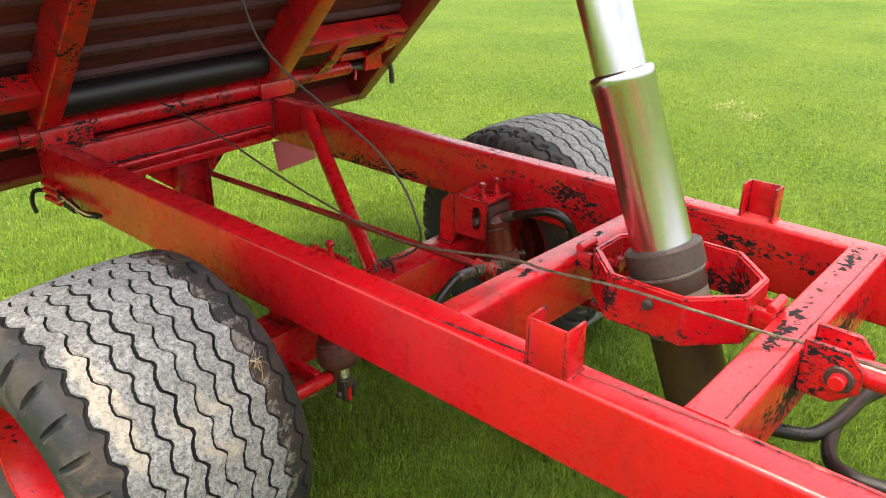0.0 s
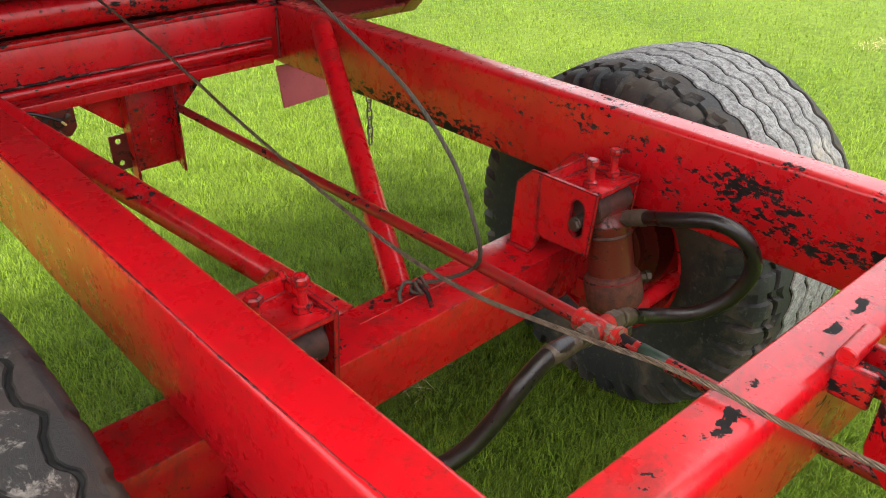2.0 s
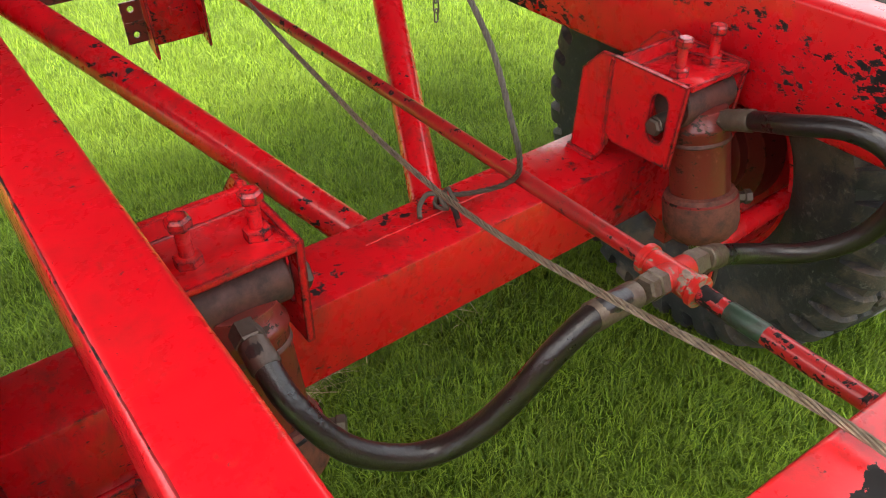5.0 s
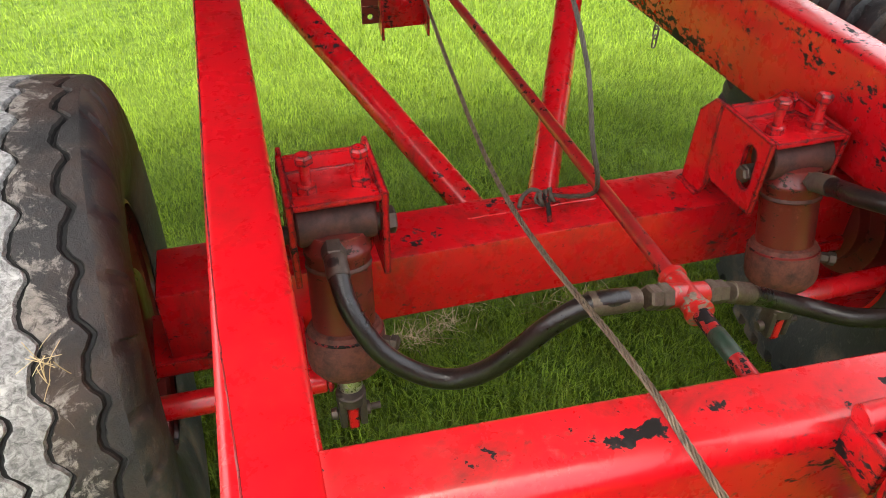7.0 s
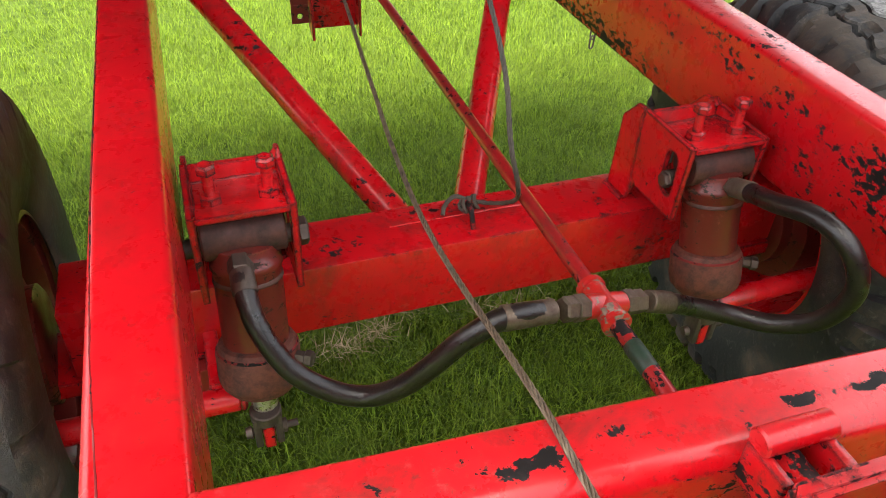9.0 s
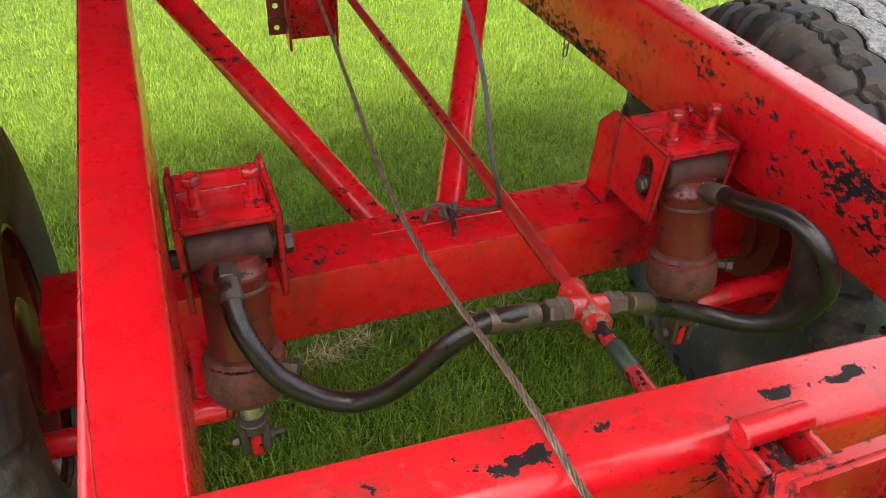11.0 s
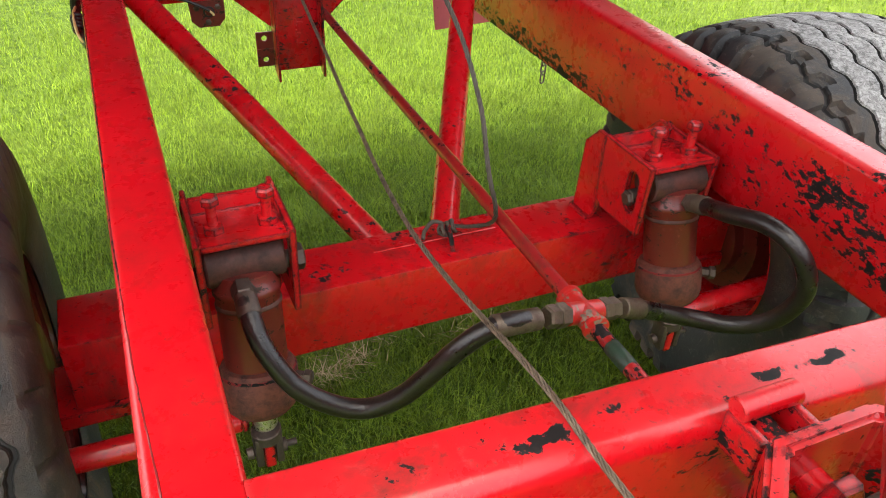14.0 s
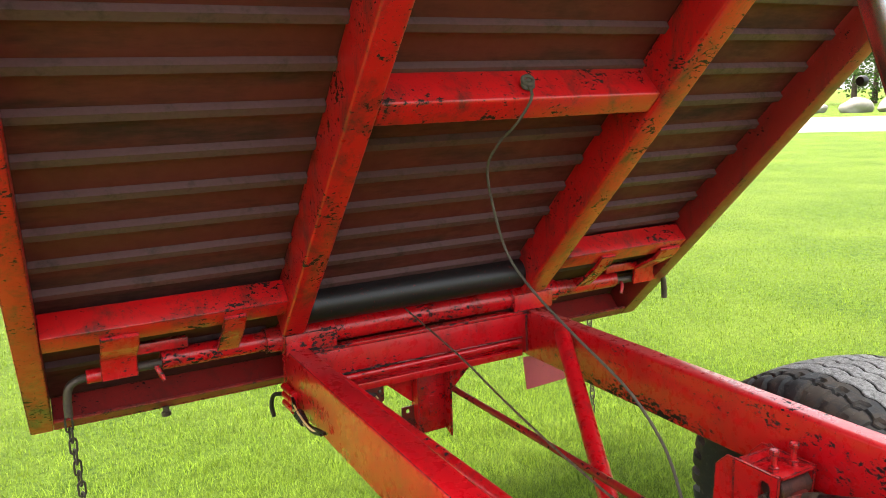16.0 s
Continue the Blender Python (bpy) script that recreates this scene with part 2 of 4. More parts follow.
c = k.mix(k.math("MULTIPLY", f, k.math("MULTIPLY", dust, 0.75)), c, (0.17, 0.125, 0.085))
k.out(Base_Color=c, Roughness=k.ramp(f, 0, 1, 0.60, 0.88))
k.bump(k.math("ADD", k.noise(130.0, 3), k.math("MULTIPLY", f, 0.8)), 0.45, 0.002)
SIDEWALL = k.m
k = Nodes("scuffed_inner_shoulder")
sp = k.ramp(k.noise(95.0, 6, 0.78, 0.7), 0.38, 0.60)
worn = k.math("ADD", k.noise(24.0, 8, 0.76, 0.6), k.ramp(k.add("ShaderNodeSeparateXYZ", Vector=k.co).outputs[0], -0.205, -0.125, -0.10, 0.10))
worn = k.math("MULTIPLY", k.ramp(worn, 0.57, 0.64), k.ramp(sp, 0, 1, 0.35, 0.9))
soil = k.ramp(k.noise(9.0, 6, 0.7), 0.4, 0.65)
c = k.mix(soil, (0.017, 0.016, 0.016), (0.050, 0.032, 0.024))
k.out(Base_Color=k.mix(worn, c, k.mix(k.noise(40.0, 4), (0.36, 0.345, 0.32), (0.26, 0.22, 0.18))), Roughness=k.ramp(worn, 0, 1, 0.6, 0.88))
k.bump(k.math("ADD", sp, worn), 0.5, 0.002)
SHOULDER = k.m
OILY = steel("oily_brown_cylinder", (0.068, 0.032, 0.016), 0.36, 0.0, (0.022, 0.016, 0.010), 0.6, 7.0, (1, 1, 0.3))
GROOVE = rubber("dark_groove_rubber", (0.010, 0.010, 0.010), (0.05, 0.045, 0.04), 0.25, 0.8)
GREEN_OLD = steel("old_green_paint", (0.02, 0.045, 0.028), 0.4, 0.0, (0.03, 0.02, 0.016), 0.5, 40.0)
ROPE = steel("grey_wire_rope_steel", (0.24, 0.185, 0.13), 0.36, 0.7, (0.038, 0.024, 0.016), 0.7, 55.0)
TIE_ROPE = steel("weathered_grey_rope", (0.088, 0.073, 0.057), 0.75, 0.0, (0.05, 0.042, 0.035), 0.4, 40.0)
CHAIN = steel("rusty_chain_steel", (0.08, 0.065, 0.055), 0.55, 0.6, (0.05, 0.03, 0.02), 0.5, 60.0)


# ---- mesh helpers ----
def box(bm, x0, x1, y0, y1, z0, z1, bev=0.003, seg=2, m=None):
    tmp = bmesh.new()
    bmesh.ops.create_cube(tmp, size=1.0)
    for v in tmp.verts:
        v.co = Vector(((x0 + x1) / 2 + v.co.x * (x1 - x0), (y0 + y1) / 2 + v.co.y * (y1 - y0), (z0 + z1) / 2 + v.co.z * (z1 - z0)))
    if bev:
        bmesh.ops.bevel(tmp, geom=tmp.edges[:], offset=bev, segments=seg, affect="EDGES", profile=0.5)
    merge(bm, tmp, m)
    return bm


def merge(bm, tmp, m=None):
    if m is not None:
        tmp.transform(m)
    me = bpy.data.meshes.new("tmp")
    tmp.to_mesh(me)
    tmp.free()
    bm.from_mesh(me)
    bpy.data.meshes.remove(me)


def frame_of(d):
    d = Vector(d).normalized()
    a = d.cross(Vector((0, 0, 1)) if abs(d.z) < 0.95 else Vector((1, 0, 0))).normalized()
    return a, d.cross(a).normalized(), d


def lathe(bm, p, q, prof, n=32):
    """Turn a profile of (distance along p-q in metres, radius) round the line p-q."""
    a, b, d = frame_of(Vector(q) - Vector(p))
    rings = []
    for s, r in prof:
        rings.append([bm.verts.new(Vector(p) + d * s + (a * math.cos(i * math.tau / n) + b * math.sin(i * math.tau / n)) * max(r, 1e-5)) for i in range(n)])
    for u, v in zip(rings, rings[1:]):
        for i in range(n):
            bm.faces.new((u[i], u[(i + 1) % n], v[(i + 1) % n], v[i]))
    bm.faces.new(rings[0][::-1])
    bm.faces.new(rings[-1])
    return bm


def rod(bm, p, q, r, bev=0.002, n=24):
    h = (Vector(q) - Vector(p)).length
    return lathe(bm, p, q, [(0, r - bev), (bev, r), (h - bev, r), (h, r - bev)], n)


def smooth_path(pts, per=8):
    p = [Vector(v) for v in pts]
    p = [p[0] * 2 - p[1]] + p + [p[-1] * 2 - p[-2]]
    res = []
    for i in range(1, len(p) - 2):
        for j in range(per):
            t = j / per
            res.append(0.5 * (2 * p[i] + (p[i + 1] - p[i - 1]) * t + (2 * p[i - 1] - 5 * p[i] + 4 * p[i + 1] - p[i + 2]) * t * t + (3 * p[i] - p[i - 1] - 3 * p[i + 1] + p[i + 2]) * t ** 3))
    return res + [p[-2]]


def sweep(bm, pts, r, n=14, per=8, smooth=True, closed=False, twist=0.0, lobes=0, lobe=0.0, rr=None):
    """A round section along a line; lobes and twist give a laid rope."""
    path = smooth_path(pts, per) if smooth else [Vector(v) for v in pts]
    rings, a, dist = [], None, 0.0
    for i, c in enumerate(path):
        d = (path[(i + 1) % len(path)] - path[i - 1]).normalized() if closed else (path[min(i + 1, len(path) - 1)] - path[max(i - 1, 0)]).normalized()
        if a is None:
            a = frame_of(d)[0]
        a = (a - d * a.dot(d)).normalized()
        b = d.cross(a)
        if i:
            dist += (c - path[i - 1]).length
        ring = []
        for k in range(n):
            w = k * math.tau / n
            rad = (rr(i / (len(path) - 1)) if rr else r) * (1 + lobe * math.cos(lobes * (w + twist * dist)))
            ring.append(bm.verts.new(c + (a * math.cos(w) + b * math.sin(w)) * rad))
        rings.append(ring)
    for u, v in zip(rings, rings[1:] + rings[:1] if closed else rings[1:]):
        for k in range(n):
            bm.faces.new((u[k], u[(k + 1) % n], v[(k + 1) % n], v[k]))
    if not closed:
        bm.faces.new(rings[0][::-1])
        bm.faces.new(rings[-1])
    return bm


def plate(bm, poly, lo, hi, axis="x", bev=0.0015, m=None, hole=None):
    """A flat plate: a polygon in the two other axes, thick from lo to hi."""
    tmp = bmesh.new()

    def at(u, v, w):
        return {"x": (w, u, v), "y": (u, w, v), "z": (u, v, w)}[axis]

    if hole:
        n = len(poly)
        sides = []
        for w in (lo, hi):
            o = [tmp.verts.new(at(*p, w)) for p in poly]
            h = [tmp.verts.new(at(*p, w)) for p in hole]
            es = [tmp.edges.new((r[i], r[(i + 1) % len(r)])) for r in (o, h) for i in range(len(r))]
            bmesh.ops.triangle_fill(tmp, use_beauty=True, edges=es)
            sides.append((o, h))
        for a, b in zip(*sides):
            for i in range(len(a)):
                tmp.faces.new((a[i], a[(i + 1) % len(a)], b[(i + 1) % len(a)], b[i]))
    else:
        f = tmp.faces.new([tmp.verts.new(at(*p, lo)) for p in poly])
        ex = bmesh.ops.extrude_face_region(tmp, geom=[f])
        off = Vector(at(0, 0, hi - lo))
        for v in ex["geom"]:
            if isinstance(v, bmesh.types.BMVert):
                v.co += off
        if bev:
            bmesh.ops.bevel(tmp, geom=tmp.edges[:], offset=bev, segments=1, affect="EDGES")
    bmesh.ops.recalc_face_normals(tmp, faces=tmp.faces[:])
    merge(bm, tmp, m)
    return bm


def mesh_of(name, bm, mats, angle=38):
    me = bpy.data.meshes.new(name)
    bmesh.ops.recalc_face_normals(bm, faces=bm.faces[:])
    bm.to_mesh(me)
    bm.free()
    for m in mats if isinstance(mats, (list, tuple)) else [mats]:
        me.materials.append(m)
    me.shade_smooth()
    me.set_sharp_from_angle(angle=radians(angle))
    return me


def thing(name, label, category, at=(0, 0, 0), group=""):
    ob = new(name)
    ob.empty_display_size = 0.1
    ob.matrix_world = Matrix.Translation(at)
    return tagged(ob, label, category, group)


def under(ob, parent):
    ob.parent = parent
    m = parent.matrix_basis
    if parent.parent:
        m = parent.parent.matrix_basis @ parent.matrix_parent_inverse @ m
    ob.matrix_parent_inverse = m.inverted()
    return ob


def part(name, bm, mat, parent, label="", angle=38):
    """Link a bmesh, in world metres, as one mesh under a thing or a part."""
    ob = new(name, mesh_of(name, bm, mat, angle))
    under(ob, parent)
    return tagged(ob, label) if label else ob


def solid(name, bm, mat, label, category, kind="", group="", angle=38):
    return tagged(new(name, mesh_of(name, bm, mat, angle)), label, category, group, kind)


B = bmesh.new
Z_TOP, Z_LOW = 0.900, 0.690

# ---- ground ----
k = Nodes("lawn_soil")
g1, g2 = k.noise(0.6, 5), k.noise(26.0, 6, 0.75)
g3 = k.noise(160.0, 3, 0.7)
c = k.mix(k.ramp(g2, 0.38, 0.64), (0.040, 0.080, 0.005), (0.16, 0.27, 0.02))
c = k.mix(k.ramp(g1, 0.4, 0.68, 0.0, 0.5), c, (0.23, 0.32, 0.035))
c = k.mix(k.ramp(g3, 0.4, 0.7, 0.0, 0.55), c, (0.035, 0.075, 0.005))
k.out(Base_Color=c, Roughness=0.8, Specular_IOR_Level=0.2)
k.bump(k.math("ADD", g2, g3), 0.9, 0.03)
LAWN = k.m


def ground_z(x, y):
    d = math.hypot(x, y)
    return -0.004 + 0.006 * noise.noise((x * 1.3, y * 1.3, 0)) * min(1, d) - 0.006 + (0.06 * noise.noise((x * 0.12, y * 0.12, 3)) * min(1, (d - 6) / 6) if d > 6 else 0)


bm = B()
bmesh.ops.create_grid(bm, x_segments=110, y_segments=110, size=1.0)
for v in bm.verts:
    r = max(abs(v.co.x), abs(v.co.y))
    f = 4.0 + 600.0 * r ** 7
    v.co = Vector((v.co.x * f, v.co.y * f, 0))
    v.co.z = ground_z(v.co.x, v.co.y)
solid("ground", bm, LAWN, "mown green lawn under and round the trailer", "lawn", "structure", angle=180)

# ---- chassis ----
chassis = thing("trailer_chassis", "red painted steel trailer frame with chipped paint", "trailer frame", (0.05, 0, 0.69))
XL0, XL1, XR0, XR1 = -0.530, -0.445, 0.545, 0.620
Z_R = 0.882
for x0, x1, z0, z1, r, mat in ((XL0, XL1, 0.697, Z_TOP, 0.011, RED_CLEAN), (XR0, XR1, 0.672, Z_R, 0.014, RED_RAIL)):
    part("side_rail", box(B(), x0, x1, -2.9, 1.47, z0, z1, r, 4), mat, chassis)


def lean(bm, skew=0.0, fall=0.018):
    """Tilt a part that spans both rails to their heights."""
    for v in bm.verts:
        v.co.y -= skew * (v.co.x + 0.4)
        v.co.z -= fall * (v.co.x + 0.5)
    return bm


for y0, y1, skew, roll in ((-0.634, -0.556, 0.036, 0.024), (-1.255, -1.158, 0.008, 0.014)):
    zt = Z_TOP + 0.002
    edge = [(y0 + roll - roll * math.sin(a), zt - roll + roll * math.cos(a)) for a in np.linspace(0, math.pi / 2, 7)]
    prof = [(y1, 0.735), (y1, zt - 0.006), (y1 - 0.002, zt - 0.002), (y1 - 0.006, zt)] + edge + [(y0, 0.739), (y0 + 0.004, 0.735)]
    part("crossmember", lean(plate(B(), prof, XL1 - 0.004, XR0 + 0.004, "x", 0), skew), RED_CROSS, chassis)
part("rear_crossmember", box(B(), XL1 - 0.004, XR0 + 0.004, 1.40, 1.475, 0.69, 0.872, 0.006), RED_WORN, chassis)
part("ledge_bar", rod(B(), (XL1, 1.388, 0.752), (0.50, 1.388, 0.752), 0.017), RED_CLEAN, chassis)
part("lower_lip", box(B(), XL1, 0.50, 1.368, 1.40, 0.692, 0.722, 0.004), RED_CLEAN, chassis)
for x0, x1, w0, w1, zb, zt in ((-0.526, -0.462, -0.526, -0.518, Z_TOP, 1.008), (0.562, 0.618, 0.610, 0.618, Z_R, 0.984)):
    bm = B()
    for y in (-0.95, -0.857):
        box(bm, x0, x1, y, y + 0.008, zb - 0.002, zt, 0.002)
    box(bm, w0, w1, -0.942, -0.857, zb - 0.002, zt, 0.002)
    part("channel_bracket", bm, RED_WORN, chassis)
for p, q in (((0.515, 1.11, 0.86), (0.098, 0.265, 0.50)), ((-0.450, 1.11, 0.86), (-0.050, 0.265, 0.50))):
    part("diagonal_strut", rod(B(), p, q, 0.032), RED_STRUT, chassis)

def bead(bm, p, q, r, wob=0.25, step=0.012):
    """An uneven weld bead or dirty seam."""
    p, q = Vector(p), Vector(q)
    n = max(4, int((q - p).length / step))
    pts = [p.lerp(q, i / n) + Vector((random.uniform(-1, 1), random.uniform(-1, 1), random.uniform(-0.5, 0.5))) * r * wob for i in range(n + 1)]
    return sweep(bm, pts, r, 6, smooth=False, rr=lambda t: r * random.uniform(0.75, 1.2))


bm = B()
SEAM_LINE = [(-0.455, -2.85, 0.9), (-0.463, -1.28, 0.9), (-0.480, -1.05, 0.9), (-0.511, -0.62, 0.9), (-0.5225, -0.38, 0.8988), (-0.5268, -0.15, 0.8966), (-0.5268, 1.42, 0.8966)]
for p, q in zip(SEAM_LINE, SEAM_LINE[1:]):
    bead(bm, p, q, 0.0030 if q[1] < -0.5 else 0.0013)
part("seam", bm, SEAM, chassis, "dirty weld seam along the rail's top")
part("seam", bead(B(), (XL1 + 0.01, -1.233, Z_TOP), (XR0 - 0.01, -1.24, Z_R + 0.001), 0.003), SEAM, chassis)
for y in (-0.634, -0.556, -1.255, -1.158):
    part("weld", bead(B(), (XL1, y, 0.76), (XL1, y, 0.888), 0.006), RED_WORN, chassis)
for y in (-0.952, -0.848):
    part("weld", bead(B(), (-0.522, y, Z_TOP), (-0.465, y, Z_TOP), 0.004), RED_WORN, chassis)
    part("weld", bead(B(), (0.564, y, Z_R), (0.614, y, Z_R), 0.004), RED_WORN, chassis)
part("top_strip", box(B(), XL1, XR0, 1.395, 1.44, 0.868, 0.884, 0.003), RED_HEAVY, chassis)
part("weld", bead(B(), (XR0 - 0.003, 1.40, 0.70), (XR0 - 0.003, 1.40, 0.86), 0.006), SEAM, chassis)
part("weld", bead(B(), (0.50, 1.372, 0.775), (XL1, 1.372, 0.775), 0.004), SEAM, chassis)
# front lugs and draw tube
for x in (-0.098, -0.016):
    part("draw_lug", plate(B(), [(-1.258, 0.80), (-1.33, 0.80), (-1.378, 0.84), (-1.378, 0.89), (-1.345, 0.925), (-1.258, 0.925)], x - 0.007, x + 0.007, "x"), RED_HEAVY, chassis)
part("draw_pin", rod(B(), (-0.13, -1.338, 0.862), (0.012, -1.338, 0.862), 0.017), RED_CLEAN, chassis)
part("pin_washer", lathe(B(), (-0.112, -1.338, 0.862), (-0.105, -1.338, 0.862), [(0, 0.027), (0.003, 0.030), (0.007, 0.030)], 24), DARK_STEEL, chassis)
part("draw_tube", rod(B(), (-0.057, -1.30, 0.868), (-0.057, -2.85, 0.86), 0.030), RED_WORN, chassis)

# rear tow bracket on the crossmember
TY = 1.425
bm = box(B(), -0.005, 0.14, TY, TY + 0.008, 0.425, 0.695, 0.002)
part("tow_plate", bm, RED_HEAVY, chassis)
for x in (-0.012, 0.138):
    part("flange", plate(B(), [(TY - 0.055, 0.72), (TY - 0.055, 0.60), (TY - 0.05, 0.405), (TY + 0.01, 0.43), (TY + 0.01, 0.72)], x, x + 0.008, "x"), RED_HEAVY, chassis)
part("gusset", plate(B(), [(-0.155, 0.70), (-0.013, 0.70), (-0.013, 0.575)], TY - 0.004, TY + 0.004, "y"), RED_WORN, chassis)
part("gusset", plate(B(), [(0.147, 0.70), (0.290, 0.70), (0.147, 0.565)], TY - 0.004, TY + 0.004, "y"), RED_HEAVY, chassis)
bm = B()
ring = lambda cx, cz, r: [(cx + r * math.cos(i * math.tau / 10), cz + r * math.sin(i * math.tau / 10)) for i in range(10)]
plate(bm, [(-0.068, 0.452), (-0.068, 0.51), (-0.013, 0.51), (-0.013, 0.452)], TY - 0.014, TY - 0.008, "y", 0, hole=ring(-0.042, 0.475, 0.009))
plate(bm, [(-0.068, 0.511), (-0.068, 0.565), (-0.013, 0.565), (-0.013, 0.511)], TY - 0.014, TY - 0.008, "y", 0, hole=ring(-0.042, 0.545, 0.009))
part("tab", bm, RUSTY_RED, chassis)
for z, w in ((0.50, 0.03), (0.535, 0.022), (0.57, 0.034)):
    part("raised_mark", box(B(), 0.062, 0.068, TY - 0.003, TY + 0.001, z, z + 0.024, 0.001, 1), RED_CLEAN, chassis)
    part("raised_mark", box(B(), 0.068, 0.068 + w * 0.6, TY - 0.003, TY + 0.001, z + 0.008, z + 0.014, 0.001, 1), RED_CLEAN, chassis)
part("light_plate", plate(B(), [(0.538, 0.660), (0.556, 0.505), (0.80, 0.515), (0.76, 0.65)], 1.425, 1.431, "y"), PINK, chassis, "faded pink steel plate")

# socket plate and wiring at the rear of the rail
socket = part("socket_plate", plate(B(), [(-0.262, 0.70), (-0.158, 0.70), (-0.158, 0.635), (-0.178, 0.612), (-0.238, 0.612), (-0.258, 0.632)], 1.372, 1.380, "y"), RUSTY_RED, chassis, "rusty socket plate with four bolts")
for x, z in ((-0.24, 0.672), (-0.178, 0.672), (-0.21, 0.628)):
    part("bolt", lathe(B(), (x, 1.374, z), (x, 1.36, z), [(0, 0.009), (0.006, 0.009), (0.008, 0.006)], 6), DARK_STEEL, socket)
part("socket_hole", lathe(B(), (-0.205, 1.376, 0.658), (-0.205, 1.366, 0.658), [(0, 0.017), (0.005, 0.017), (0.006, 0.012), (0.001, 0.011)], 20), BLACK_PIPE, socket)
for i, z in enumerate((0.755, 0.725, 0.692)):
    part("cable_duct", rod(B(), (-0.536, 1.30 + 0.012 * i, z), (-0.536, 1.44, z - 0.004), 0.015, n=16), RED_CLEAN, chassis)

# ---- hydraulic ram and its cradle ----
UP = Vector((0, 0.362, 0.932))
RAM = Vector((0.008, -0.876, 0.975))
ram = thing("hydraulic_ram", "telescopic hydraulic tipping ram with bright chrome stages", "hydraulic ram", RAM - UP * 0.5)
part("base_cylinder", lathe(B(), RAM - UP * 0.75, RAM, [(0, 0.078), (0.01, 0.082), (0.64, 0.082), (0.66, 0.086), (0.70, 0.086)], 48), OILY, ram)
part("pale_sleeve", lathe(B(), RAM - UP * 0.21, RAM, [(0, 0.080), (0.002, 0.0835), (0.15, 0.0835), (0.152, 0.088), (0.158, 0.090), (0.164, 0.086)], 48), PALE_OIL, ram, "pale oily grey sleeve below the collar")
part("collar", lathe(B(), RAM - UP * 0.05, RAM + UP, [(0, 0.088), (0.004, 0.094), (0.058, 0.094), (0.062, 0.088), (0.064, 0.078)], 48), DARK_STEEL, ram)
part("lower_stage", lathe(B(), RAM, RAM + UP, [(0, 0.074), (0.40, 0.074), (0.402, 0.0755), (0.412, 0.0755), (0.414, 0.077), (0.436, 0.077), (0.44, 0.074), (0.443, 0.066)], 48), CHROME, ram)
part("upper_stage", lathe(B(), RAM + UP * 0.42, RAM + UP * 2, [(0, 0.0615), (1.2, 0.0615), (1.21, 0.06)], 48), CHROME, ram)


def octagon(cx, cy, hx, hy, ch):
    return [(cx - hx, cy - hy + ch), (cx - hx + ch, cy - hy), (cx + hx - ch, cy - hy), (cx + hx, cy - hy + ch), (cx + hx, cy + hy - ch), (cx + hx - ch, cy + hy), (cx - hx + ch, cy + hy), (cx - hx, cy + hy - ch)]


cradle = thing("ram_cradle", "octagonal red steel pivot frame round the ram", "ram cradle", (0.05, -0.91, 0.825))
bm = plate(B(), octagon(0.032, -0.908, 0.166, 0.203, 0.105), 0.815, 0.940, "z", 0, hole=octagon(0.032, -0.908, 0.148, 0.185, 0.097))
bmesh.ops.remove_doubles(bm, verts=bm.verts, dist=1e-5)
sharp = [e for e in bm.edges if len(e.link_faces) == 2 and e.calc_face_angle(0) > 0.6]
bmesh.ops.bevel(bm, geom=sharp, offset=0.005, segments=2, affect="EDGES")
part("cradle_ring", bm, RED_RING, cradle)
for y0, y1, s_ in ((-0.745, -0.645, 1), (-1.166, -1.085, -1)):
    part("pivot_pin", rod(B(), (0.024, y0, 0.878), (0.024, y1, 0.878), 0.017), RED_HEAVY, cradle)
    ye = y1 if s_ > 0 else y0
    for xl in (-0.014, 0.048):
        part("pivot_lug", box(B(), xl, xl + 0.012, *sorted((ye, ye - s_ * 0.048)), 0.86, 0.908, 0.003), RED_WORN, cradle)
    part("retaining_bar", rod(B(), (-0.012, ye - s_ * 0.010, 0.915), (0.060, ye - s_ * 0.010, 0.915), 0.0130), RED_CLEAN, cradle)
    part("bolt_head", lathe(B(), (0.03, y1 if s_ < 0 else y0, 0.885), (0.03, (y1 if s_ < 0 else y0) + 0.02 * -s_, 0.885), [(0, 0.024), (0.012, 0.024), (0.015, 0.02)], 6), RED_HEAVY, cradle)
for x, d in ((-0.135, -1), (0.199, 1)):
    part("trunnion_bolt", lathe(B(), (x - d * 0.002, -0.92, 0.898), (x + d, -0.92, 0.898), [(0, 0.014), (0.009, 0.014), (0.012, 0.009), (0.02, 0.009)], 12), DARK_STEEL, cradle)
    part("trunnion", rod(B(), (x - d * 0.12, -0.905, 0.875), (x - d * 0.016, -0.905, 0.875), 0.028), RED_HEAVY, cradle)

# ---- axle ----
axle = thing("axle", "square red steel axle beam", "axle", (0.05, 0.137, 0.43))
part("axle_beam", box(B(), -0.66, 0.76, 0.070, 0.205, 0.430, 0.572, 0.0035), RED_AXLE, axle)

